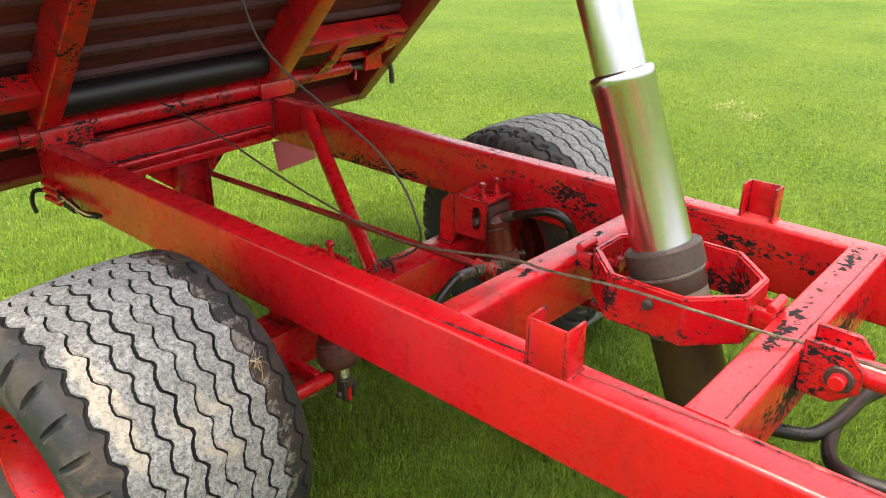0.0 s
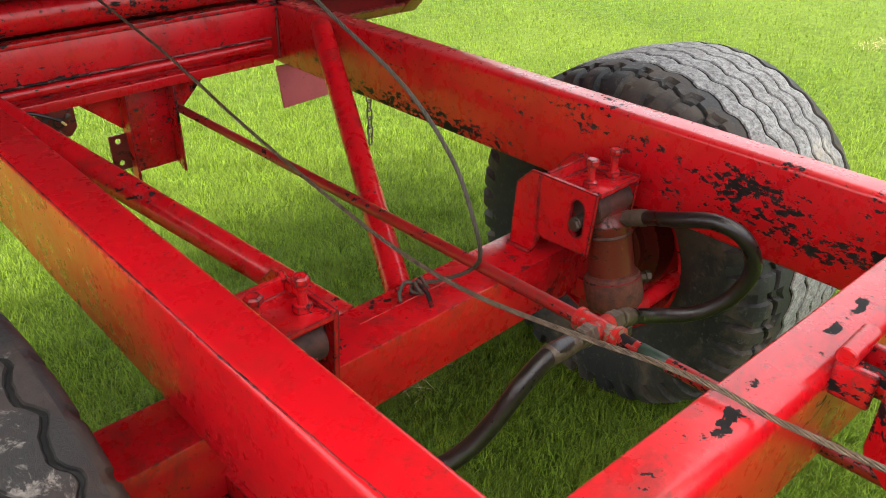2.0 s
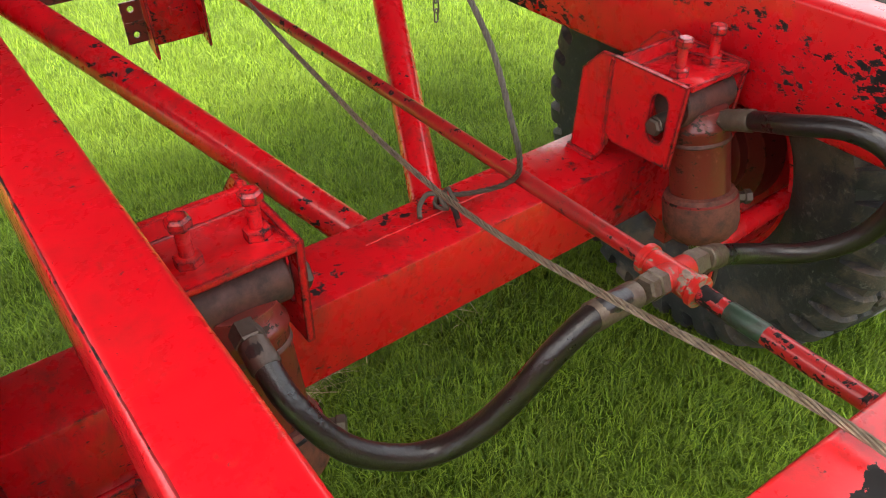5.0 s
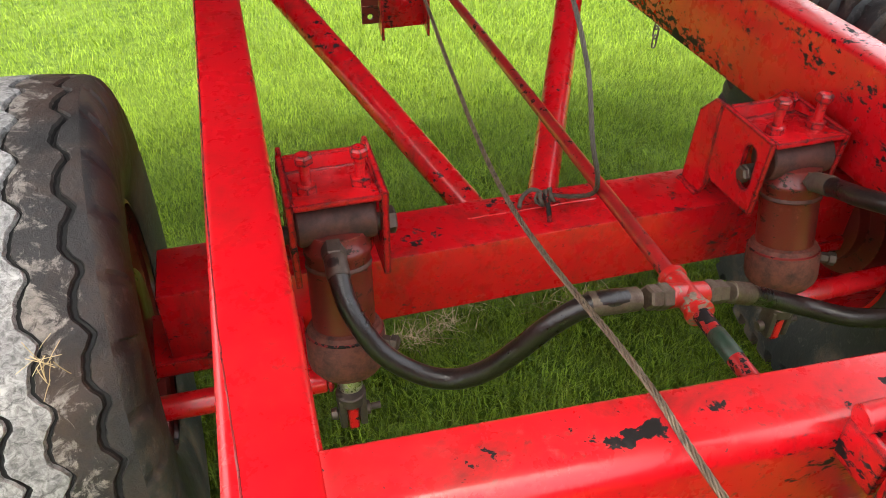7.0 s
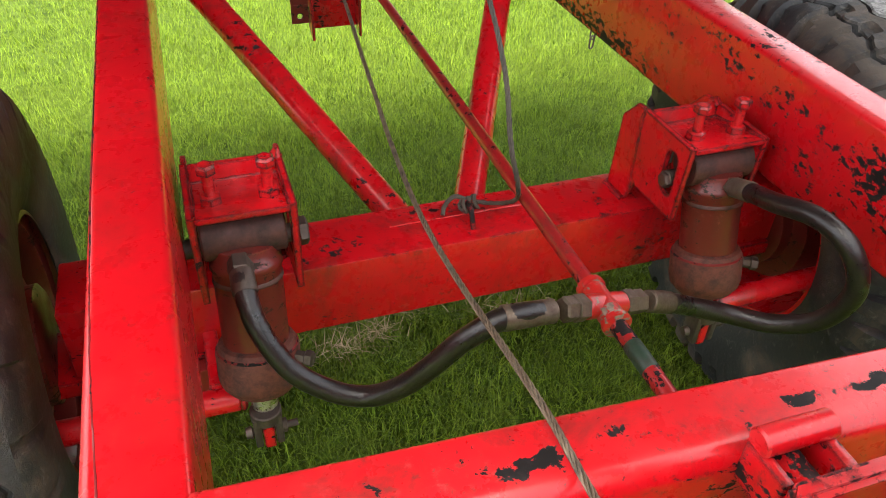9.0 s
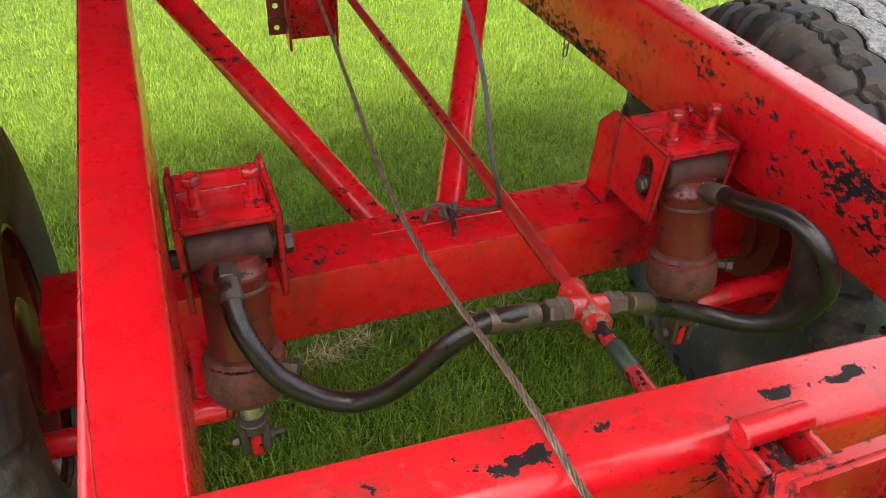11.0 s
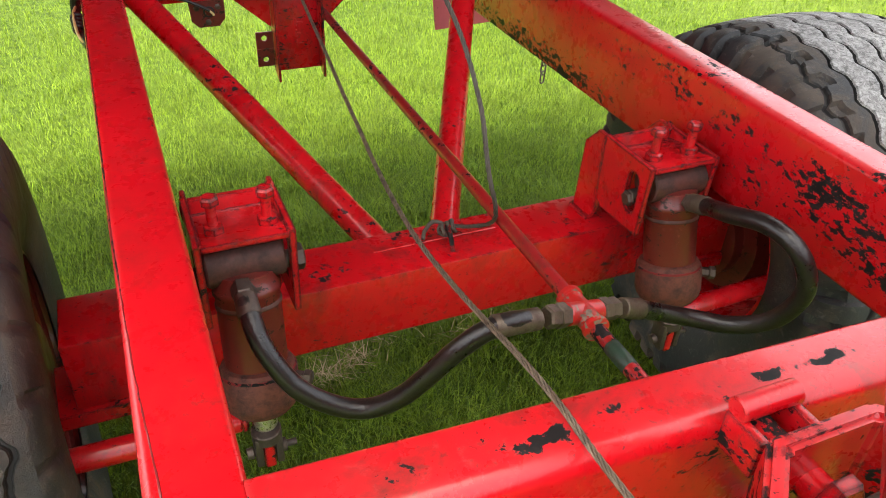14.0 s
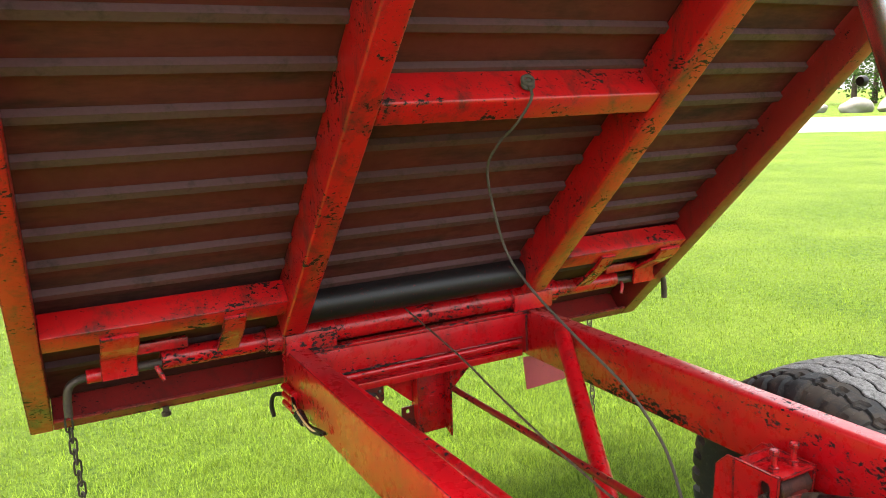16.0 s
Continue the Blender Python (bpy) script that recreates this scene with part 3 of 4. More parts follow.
# ---- wheels ----
def tyre_mesh(grooves, wide=1.0, inner=1.0, bare=0.180, bulge=1.0, lugs=52, cut_wide=5.6, notch=0.0, spread=0.0):
    """A wide flotation tyre: wavy grooves round the tread, dark lugged shoulders."""
    n, rad, half = 600, 0.462, 0.205
    th = np.arange(n) * math.tau / n
    wave = 0.0080 * np.sin(th * 33) + 0.0022 * np.sin(th * 66 + 1) + 0.0007 * np.sin(th * 181)
    lat = np.linspace(-1, 1, 201)
    tread, cut = [], []
    lug = np.clip(np.sin(th * lugs + 0.4) * 9 - cut_wide, 0, 1)
    for u in lat:
        x = u * half
        r = np.full(n, rad - 0.018 * u * u)
        depth = np.zeros(n)
        for i, g in enumerate(grooves):
            d = abs(x - g * half)
            wd = (0.0028 if i in (0, len(grooves) - 1) else 0.0018) * wide
            depth = np.maximum(depth, 0.009 * np.clip(1.9 - d / wd, 0, 1) * np.ones(n))
        r = r - lug * notch * min(1.0, max(0.0, (-0.72 - u) / 0.03))
        tread.append((x + wave * min(1.0, (1 - abs(u)) / 0.1), r - depth))
        cut.append(depth)
    side = [(0.222, 0.437, 0.006), (0.236, 0.424, 0.014), (0.248, 0.402, 0.012), (0.252, 0.375, 0.002), (0.252, 0.345, 0.0), (0.249, 0.31, 0.0), (0.240, 0.275, 0.0), (0.230, 0.250, 0.0), (0.222, 0.238, 0.0), (0.206, 0.228, 0.0)]
    flank = [(np.full(n, x) - lug * g * 0.6, np.full(n, r) - lug * g) for x, r, g in side]
    worn = [(np.full(n, -0.205 - (x - 0.205) * bulge) + lug * g * 0.6 * inner, np.full(n, r) - lug * g * inner) for x, r, g in side[::-1]]
    allr = worn + tread + flank
    nr, f = len(allr), len(flank)
    co = np.empty((nr, n, 3))
    for i, (x, r) in enumerate(allr):
        co[i, :, 0], co[i, :, 1], co[i, :, 2] = x, r * np.cos(th), r * np.sin(th)
    co[:, :, 2] = np.maximum(co[:, :, 2], -0.449)
    co[:, :, 0] += np.clip(co[:, :, 0] + 0.12, 0.0, 0.325) * spread
    idx = np.arange(nr * n).reshape(nr, n)
    nx = np.roll(idx, -1, 1)
    q = np.stack([idx[:-1], nx[:-1], nx[1:], idx[1:]], -1).reshape(-1, 4)
    me = bpy.data.meshes.new("tyre")
    me.from_pydata(co.reshape(-1, 3).tolist(), [], q.tolist())
    for m in (TREAD, SIDEWALL, GROOVE, SHOULDER):
        me.materials.append(m)
    mi = np.ones((nr - 1, n), int)
    for i in range(f, f + len(lat) - 1):
        x = abs(lat[i - f] * half)
        mi[i] = 0 if x < (0.180 if lat[i - f] > 0 else bare) else 3 if spread and lat[i - f] < 0 else 1
        mi[i][(cut[i - f] + cut[i - f + 1]) / 2 > 0.004] = 2
    me.polygons.foreach_set("material_index", mi.reshape(-1).astype(np.int32))
    me.shade_smooth()
    me.set_sharp_from_angle(angle=radians(32))
    me.update()
    return me


TYRE, TYRE_NEWER = tyre_mesh((-0.87, -0.58, -0.373, -0.166, 0.041, 0.248, 0.455, 0.662, 0.87), 1.1, 0.5, 0.121, 0.60, 30, 7.2, 0.0, 0.25), tyre_mesh((-0.87, -0.58, -0.29, 0.0, 0.29, 0.58, 0.87), 1.5, 1.5, 0.122, 1.0, 40, 2.0, 0.010)
bm = B()
lathe(bm, (-0.21, 0, 0), (0.21, 0, 0), [(0, 0.222), (0.004, 0.238), (0.014, 0.236), (0.02, 0.216), (0.07, 0.20), (0.30, 0.20), (0.38, 0.205), (0.402, 0.216), (0.406, 0.236), (0.416, 0.238), (0.42, 0.222), (0.415, 0.212), (0.36, 0.196), (0.30, 0.192), (0.13, 0.185), (0.125, 0.11), (0.125, 0.02)], 56)
bmesh.ops.delete(bm, geom=[f for f in bm.faces if len(f.verts) > 8], context="FACES")
lathe(bm, (-0.085, 0, 0), (0.1, 0, 0), [(0, 0.19), (0.006, 0.192), (0.012, 0.19)], 56)
RIM = mesh_of("rim", bm, RED_WORN)
RIM_WIDE = RIM.copy()
RIM_WIDE.materials.append(RUSTY_RED)
for p in RIM_WIDE.polygons:
    p.material_index = int(p.center.x < -0.01)
for v in RIM_WIDE.vertices:
    v.co.x += 0.081 * min(1.0, max(0.0, v.co.x / 0.15))
HUB = mesh_of("hub", lathe(B(), (-0.205, 0, 0), (0.1, 0, 0), [(0, 0.095), (0.006, 0.105), (0.03, 0.105), (0.036, 0.14), (0.10, 0.14), (0.105, 0.09), (0.12, 0.085)], 40), RUSTY_RED)
NUT = mesh_of("wheel_nut", lathe(B(), (0, 0, 0), (1, 0, 0), [(0, 0.013), (0.016, 0.013), (0.02, 0.010)], 6), FITTING, 30)


def wheel(x, label, flip, z=0.449, toe=0.0, size=1.0):
    w = thing("wheel", label, "wheel", (x, 0.137, z), "wheels on the axle")
    for name, me in (("tyre", TYRE if flip else TYRE_NEWER), ("rim", RIM_WIDE if flip else RIM), ("hub", HUB)):
        new(name, me).parent = w
    for i in range(8):
        o = new("wheel_nut", NUT)
        o.parent = w
        a = i * math.tau / 8
        o.matrix_basis = Matrix.Translation((-0.073, 0.15 * math.cos(a), 0.15 * math.sin(a)))
    w.matrix_world = Matrix.Translation((x, 0.137, z)) @ Matrix.Rotation(radians(toe) + (math.pi if flip else 0), 4, "Z") @ Matrix.Scale(size, 4)
    return w


wheel(-0.90, "wide tyre with grey worn wavy tread on red rim", True, 0.449, 3.5)
wheel(0.930, "wide tyre with grey wavy tread and dark lugged shoulder", False, 0.440, -3.0, 1.035)

# ---- tipping bed ----
C45 = math.sqrt(0.5)
BED = Matrix(((1, 0, 0, 0), (0, -C45, -C45, 1.45), (0, C45, -C45, 1.06), (0, 0, 0, 1)))
bed = thing("tipping_bed", "raised red steel tipping bed seen from its ribbed underside", "trailer bed", (0.02, 1.45, 0.95))
BX0, BX1 = -1.40, 1.365
part("floor_sheet", box(B(), BX0, BX1, -0.40, 3.3, -0.012, 0.0, 0, m=BED), BED_STEEL, bed)
LR, RR = (-0.560, -0.475), (0.478, 0.588)
for x0, x1 in (LR, RR):
    part("bed_rail", box(B(), x0, x1, 0.03, 3.2, 0.002, 0.148, 0.010, 3, m=BED), RED_BED, bed)
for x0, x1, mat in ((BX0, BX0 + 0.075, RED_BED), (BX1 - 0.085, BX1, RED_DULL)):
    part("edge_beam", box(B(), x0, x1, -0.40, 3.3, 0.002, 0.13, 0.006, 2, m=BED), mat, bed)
for x0, x1 in ((BX0 + 0.076, LR[0]), (RR[1], BX1 - 0.086)):
    part("rear_beam", box(B(), x0, x1, 0.15, 0.236, 0.03, 0.125, 0.006, 2, m=BED), RED_BED, bed)
part("bed_crossbeam", box(B(), LR[1], RR[0], 1.082, 1.166, 0.02, 0.142, 0.010, 3, m=BED), RED_BED, bed)
x0, x1 = BX0 + 0.076, BX1 - 0.086
bm = box(B(), x0, x1, -0.40, -0.386, 0.002, 0.128, 0.003, 1, m=BED)
box(bm, x0, x1, -0.386, -0.34, 0.114, 0.128, 0.003, 1, m=BED)
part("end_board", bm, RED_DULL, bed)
part("board_bolt", lathe(B(), (-0.945, 1.625, 0.70), (-0.945, 1.625, 0.66), [(0, 0.012), (0.02, 0.012), (0.022, 0.018), (0.036, 0.018), (0.038, 0.012)], 12), DARK_STEEL, bed)
for i in range(-5, 18):
    for x0, x1 in ((BX0 + 0.076, LR[0] - 0.001), (LR[1] + 0.001, RR[0] - 0.001), (RR[1] + 0.001, BX1 - 0.086)):
        v = 0.575 + 0.1475 * i - 0.012 * (x0 + x1)
        part("rib", plate(B(), [(v - 0.017, 0.001), (v - 0.013, 0.024), (v + 0.013, 0.024), (v + 0.017, 0.001)], x0, x1, "x", 0, m=BED), RIB_STEEL, bed)
part("black_tube", rod(B(), (LR[1], 1.362, 1.066), (RR[0], 1.362, 1.066), 0.064, n=40), TUBE_BLACK, bed)
part("rubber_buffer", lathe(B(), (BX1, 0.47, 1.80), (BX1 + 0.03, 0.47, 1.80), [(0, 0.016), (0.006, 0.020), (0.022, 0.020), (0.028, 0.012)], 20), BLACK_PIPE, bed, "small black rubber buffer")
# hinge line
HY, HZ = 1.440, 0.940
hinge = thing("hinge_shaft", "red chipped hinge tube with clamps and locking pins", "hinge", (0.04, HY, HZ - 0.05))
part("hinge_tube", rod(B(), (-0.60, HY, HZ), (0.72, HY, HZ), 0.047, n=32), RED_HEAVY, hinge)
for x0, x1, d in ((-0.535, -0.335, -1), (0.470, 0.668, 1)):
    part("clamp_sleeve", rod(B(), (x0 - 0.005, HY, HZ), (x1 + 0.005, HY, HZ), 0.056, 0.004, 32), RED_HEAVY, hinge)
    bm = box(B(), x0, x1, 1.378, 1.392, 0.888, 0.962, 0.003)
    box(bm, x0 + 0.01, x1 - 0.01, 1.388, 1.43, 0.899, 0.912, 0.003)
    part("clamp_plate", bm, RED_HEAVY if d < 0 else RED_WORN, hinge)
for d, c in ((-1, 0.055), (1, 0.045)):
    X = lambda a: c + d * a

    def xs(a, b):
        return min(X(a), X(b)), max(X(a), X(b))

    part("stub_tube", rod(B(), (X(0.60), HY, HZ), (X(1.02), HY, HZ), 0.036, n=28), RED_HEAVY, hinge)
    part("lock_rod", rod(B(), (X(0.98), HY - 0.012, HZ - 0.008), (X(1.20), HY - 0.012, HZ - 0.008), 0.017), DARK_STEEL, hinge)
    part("square_bar", box(B(), *xs(0.93, 1.12), 1.385, 1.425, 0.985, 1.022, 0.003), RED_HEAVY, hinge)
    SLOPE = [(1.205, 1.108), (1.252, 1.054), (1.384, 0.950), (1.396, 0.962), (1.264, 1.066), (1.215, 1.118)]
    part("strap", plate(B(), SLOPE, *xs(0.76, 0.835), "x"), RED_HEAVY, hinge)
    SLOPE = [(1.212, 1.100), (1.252, 1.054), (1.384, 0.985), (1.394, 0.912), (1.406, 0.915), (1.397, 0.996), (1.264, 1.066), (1.222, 1.110)]
    part("pin_bracket", plate(B(), SLOPE, *xs(1.10, 1.215), "x"), RED_WORN, hinge)
    part("pin_guide", rod(B(), (X(1.13), HY - 0.012, HZ - 0.01), (X(1.26), HY - 0.012, HZ - 0.01), 0.024), RED_WORN, hinge)
    part("hook_handle", sweep(B(), [(X(1.22), HY - 0.012, HZ - 0.012), (X(1.28), HY - 0.012, HZ - 0.015), (X(1.315), HY - 0.012, HZ - 0.035), (X(1.325), HY - 0.012, HZ - 0.08), (X(1.327), HY - 0.012, HZ - 0.135)], 0.014, 12), DARK_STEEL, hinge)
    part("stop_pin", sweep(B(), [(X(1.04), HY - 0.03, HZ - 0.01), (X(1.03), HY - 0.045, HZ - 0.035), (X(1.02), HY - 0.05, HZ - 0.06)], 0.009, 10), RED_HEAVY, hinge)

# ---- axle details ----
part("weld", bead(B(), (-0.10, 0.150, 0.572), (0.16, 0.150, 0.572), 0.0022), RED_CLEAN, axle)
part("axle_flange", box(B(), -0.70, -0.445, 0.062, 0.20, 0.395, 0.427, 0.004), RED_HEAVY, axle)
part("axle_flange", box(B(), 0.555, 0.78, 0.062, 0.20, 0.395, 0.427, 0.004), RED_HEAVY, axle)
part("eyelet", sweep(B(), [(0.045, 0.10, 0.572), (0.045, 0.115, 0.598), (0.045, 0.135, 0.606), (0.045, 0.155, 0.595), (0.045, 0.165, 0.572)], 0.005, 8), RED_HEAVY, axle)

# ---- brackets that hold the lift cylinders ----
def slot(cy, cz, r, h):
    up = [(cy + r * math.cos(a), cz + h + r * math.sin(a)) for a in np.linspace(0, math.pi, 7)]
    dn = [(cy + r * math.cos(a), cz - h + r * math.sin(a)) for a in np.linspace(math.pi, math.tau, 7)]
    return up + dn


def hex_bolt(parent, x, y, z0, z1, mat):
    bm = lathe(B(), (x, y, z0), (x, y, z1), [(0, 0.0075)] + [(s, 0.0075 + 0.0008 * (i % 2)) for i, s in enumerate(np.arange(0.003, z1 - z0 - 0.002, 0.0024))] + [(z1 - z0, 0.0075)], 14)
    b = part("stud", bm, mat, parent)
    part("bolt_head", lathe(B(), (x, y, z1 - 0.002), (x, y, z1 + 0.02), [(0, 0.0125), (0.002, 0.0145), (0.011, 0.0145), (0.0145, 0.011)], 6), mat, b)
    part("nut", lathe(B(), (x, y, z0), (x, y, z0 + 0.02), [(0, 0.016), (0.013, 0.016), (0.015, 0.013)], 6), mat, b)


def lift_bracket(x0, x1, zt, zb, label, mat, flip):
    """Two slotted side plates, a top plate that falls to the back, a low back plate and two set bolts. zt, zb: top and lower edge."""
    b = thing("lift_bracket", label, "bracket", ((x0 + x1) / 2, 0.05, 0.57), "lift cylinder brackets")
    for x in (x0, x1 - 0.010):
        part("side_plate", plate(B(), [(-0.050, zt), (0.098, zt - 0.001), (0.098, zb + 0.006), (0.078, zb - 0.004), (-0.040, zb)], x, x + 0.010, "x", 0, hole=slot(-0.006, zt - 0.070, 0.017, 0.026)), mat, b)
        xo = x + 0.0025
        part("wing_plate", plate(B(), [(0.099, zt - 0.002), (0.126, zt - 0.003), (0.166, zt - 0.044), (0.176, 0.573), (0.112, 0.573), (0.099, 0.60)], xo, xo + 0.008, "x"), mat, b)
        part("weld", bead(B(), (x + 0.005, 0.0985, 0.61), (x + 0.005, 0.0985, zt - 0.006), 0.0065), RED_HEAVY, b)
        part("foot_weld", bead(B(), (x - 0.002, 0.112, 0.574), (x - 0.002, 0.176, 0.574), 0.006), mat, b)
    fall = 0.20
    top = box(B(), x0 + 0.010, x1 - 0.010, -0.054, 0.082, -0.011, 0.0, 0.003)
    for v in top.verts:
        v.co.z += zt + 0.001 - fall * (v.co.y + 0.054)
    part("top_plate", top, mat, b)
    zn = zt + 0.001 - fall * 0.136
    part("top_weld", bead(B(), (x0 + 0.012, 0.0805, zn), (x1 - 0.012, 0.0805, zn), 0.0035), mat, b)
    for xw in (x0 + 0.0105, x1 - 0.0105):
        part("top_weld", bead(B(), (xw, -0.048, zt), (xw, 0.08, zn + 0.001), 0.003), mat, b)
    part("back_plate", box(B(), x0 + 0.010, x1 - 0.010, 0.082, 0.092, zt - 0.09, zt + 0.002, 0.003), mat, b)
    part("corner_weld", bead(B(), (x1 - 0.012, 0.080, zt - 0.004), (x1 - 0.008, 0.094, zt + 0.002), 0.007), mat, b)
    xm = (x0 + x1) / 2 + 0.002
    for d in (-0.040, 0.040):
        hex_bolt(b, xm + d, -0.003, zt + 0.001 - fall * 0.051, zt + 0.042, mat)
    part("cross_pin", rod(B(), (x0 - (0.004 if flip else 0.028), -0.006, zt - 0.080), (x1 + 0.006, -0.006, zt - 0.080), 0.0145), DARK_STEEL, b)
    part("pin_nut", lathe(B(), (x1 + 0.004, -0.006, zt - 0.080), (x1 + 0.02, -0.006, zt - 0.080), [(0, 0.022), (0.010, 0.022), (0.013, 0.018)], 6), DARK_STEEL, b)
    if flip:
        part("pin_head", lathe(B(), (x0 + 0.002, -0.006, zt - 0.082), (x0 - 0.02, -0.006, zt - 0.082), [(0, 0.0155), (0.010, 0.0155), (0.013, 0.012)], 6), DARK_STEEL, b)
    else:
        part("split_pin", rod(B(), (x0 - 0.018, -0.006, zt - 0.105), (x0 - 0.018, -0.006, zt - 0.050), 0.003, 0.001, 8), DARK_STEEL, b)
    return b


lift_bracket(-0.434, -0.285, 0.794, 0.634, "red steel bracket with two bolts, above the axle", RED_BRACKET, False)
lift_bracket(0.356, 0.508, 0.775, 0.628, "chipped red steel bracket with two bolts, against the rail", RED_BRACKET, True)


def lift_cylinder(x, xl, zt, label, d):
    """A short ram that leans forward from its pivot tube to its clevis."""
    top, pin = Vector((x, -0.010, zt)), Vector((xl, -0.100, 0.400))
    ax = (pin - top).normalized()
    long = (pin - top).length
    low = top + ax * (long - 0.090)
    c = thing("lift_cylinder", label, "hydraulic cylinder", low, "lift cylinders")
    part("barrel", lathe(B(), top, low, [(0.030, 0.030), (0.034, 0.046), (0.052, 0.047), (0.058, 0.052), (0.066, 0.053), (0.071, 0.050), (0.20, 0.050)], 40), RUSTY_RED, c)
    part("port_weld", lathe(B(), top + ax * 0.082, low, [(0, 0.0500), (0.002, 0.0515), (0.006, 0.0518), (0.008, 0.0500)], 40), GREASY, c)
    part("eye_tube", rod(B(), (x - 0.060, -0.010, zt - 0.018), (x + 0.060, -0.010, zt - 0.018), 0.036, 0.003, 32), GREASY, c, "rusty brown pivot tube")
    g0 = long - 0.172
    part("gland", lathe(B(), top + ax * g0, low, [(0, 0.050), (0.003, 0.057), (0.012, 0.061), (0.016, 0.0635), (0.060, 0.064), (0.072, 0.061), (0.086, 0.050), (0.090, 0.026)], 44), GLAND, c, "scaly brown gland casting")
    part("gland_seam", lathe(B(), top + ax * (g0 + 0.010), low, [(0, 0.060), (0.002, 0.0625), (0.005, 0.0625), (0.007, 0.060)], 44), SEAM, c)
    gb = top + ax * (g0 + 0.022)
    part("gland_bolt", lathe(B(), gb + Vector((0.05, -0.03, 0)), gb + Vector((0.085, -0.05, 0)), [(0, 0.010), (0.018, 0.010), (0.02, 0.013), (0.030, 0.013), (0.032, 0.01)], 6), DARK_STEEL, c)
    part("piston_rod", rod(B(), low - ax * 0.006, low + ax * 0.050, 0.021, n=28), ROD_STEEL, c, "short pale chrome piston rod")
    e = pin + Vector((0, 0, 0.040))
    bm = B()
    for s in (-0.017, 0.017):
        box(bm, e.x + s - 0.006, e.x + s + 0.006, e.y - 0.018, e.y + 0.018, e.z - 0.062, e.z + 0.002, 0.003)
    rod(bm, e + Vector((0, 0, 0.010)), e - Vector((0, 0, 0.012)), 0.025, n=20)
    part("clevis", bm, DARK_STEEL, c)
    part("clevis_bolt", lathe(B(), e + Vector((-0.036, 0, -0.040)), e + Vector((0.1, 0, -0.040)), [(0, 0.009), (0.01, 0.011), (0.012, 0.0065), (0.052, 0.0065), (0.053, 0.012), (0.066, 0.012), (0.067, 0.006), (0.084, 0.006)], 10), DARK_STEEL, c)
    part("link_tongue", box(B(), e.x - 0.009, e.x + 0.009, e.y - 0.016, e.y + 0.03, e.z - 0.070, e.z - 0.018, 0.003), RED_WORN, c)
    return c


lift_cylinder(-0.362, -0.374, 0.752, "rusty red lift cylinder with short chrome rod", -1)
lift_cylinder(0.442, 0.440, 0.736, "rusty red lift cylinder beside the wheel", 1)
for d, x, xe, y, z in ((-1, -0.374, -0.84, -0.068, 0.452), (1, 0.440, 0.86, -0.080, 0.440)):
    link = thing("lever_link", "red lever link running from cylinder to wheel", "lever link", (x, 0.0, 0.34), "lever links")
    part("lever_tube", rod(B(), (x + d * 0.035, y, z), (xe, y + 0.004, z + 0.006), 0.021), RED_WORN, link)
    part("lever_arm", box(B(), x + d * 0.066 - 0.012, x + d * 0.066 + 0.012, y + 0.012, 0.12, z - 0.028, z + 0.026, 0.004), RED_WORN, link)
    part("lever_web", box(B(), x + d * 0.11 - 0.05, x + d * 0.11 + 0.05, 0.03, 0.06, 0.36, 0.428, 0.004), RED_DULL, link)
    part("lever_cap", lathe(B(), (x + d * 0.034, y, z), (x + d * 0.02, y, z), [(0, 0.022), (0.006, 0.022), (0.010, 0.016)], 20), RED_HEAVY, link)

# ---- hydraulic line: steel pipe, cross piece and two hoses ----
CX = Vector((0.100, -0.258, 0.686))
line = thing("hydraulic_pipe", "red steel hydraulic pipe with a brass-grey cross fitting", "hydraulic pipe", CX)
TAIL = Vector((0.155, 1.43, 0.612))
AX = (TAIL - CX).normalized()
part("pipe", rod(B(), CX, TAIL, 0.0125, n=20), RED_PIPE, line)
part("front_pipe", rod(B(), CX, CX - AX * 0.62, 0.0125, n=20), RED_PIPE, line)
part("old_paint_band", lathe(B(), CX - AX * 0.085, CX - AX, [(0, 0.0127), (0.001, 0.0133), (0.05, 0.0133), (0.051, 0.0127)], 20), GREEN_OLD, line, "band of old green paint")
part("cross_piece", rod(B(), CX - AX * 0.036, CX + AX * 0.036, 0.0185, 0.004, 24), RED_FITTING, line)
SIDE = Vector((0.945, 0.15, -0.27)).normalized()
part("cross_arm", rod(B(), CX - SIDE * 0.038, CX + SIDE * 0.038, 0.018, 0.004, 24), RED_FITTING, line)
for s in (-1, 1):
    part("collar", lathe(B(), CX + AX * s * 0.034, CX + AX * s * 0.06, [(0, 0.018), (0.002, 0.0215), (0.010, 0.0215), (0.012, 0.017)], 20), RED_FITTING, line)
    p = CX + SIDE * s * 0.036
    bm = lathe(B(), p, p + SIDE * s, [(0, 0.018), (0.002, 0.020), (0.018, 0.020), (0.020, 0.016)], 6)
    lathe(bm, p + SIDE * s * 0.020, p + SIDE * s, [(0, 0.017), (0.003, 0.0185), (0.018, 0.0185), (0.021, 0.015)], 6)
    part("hex_nut", bm, FITTING, line)
P0, P1 = CX - SIDE * 0.078, CX + SIDE * 0.078
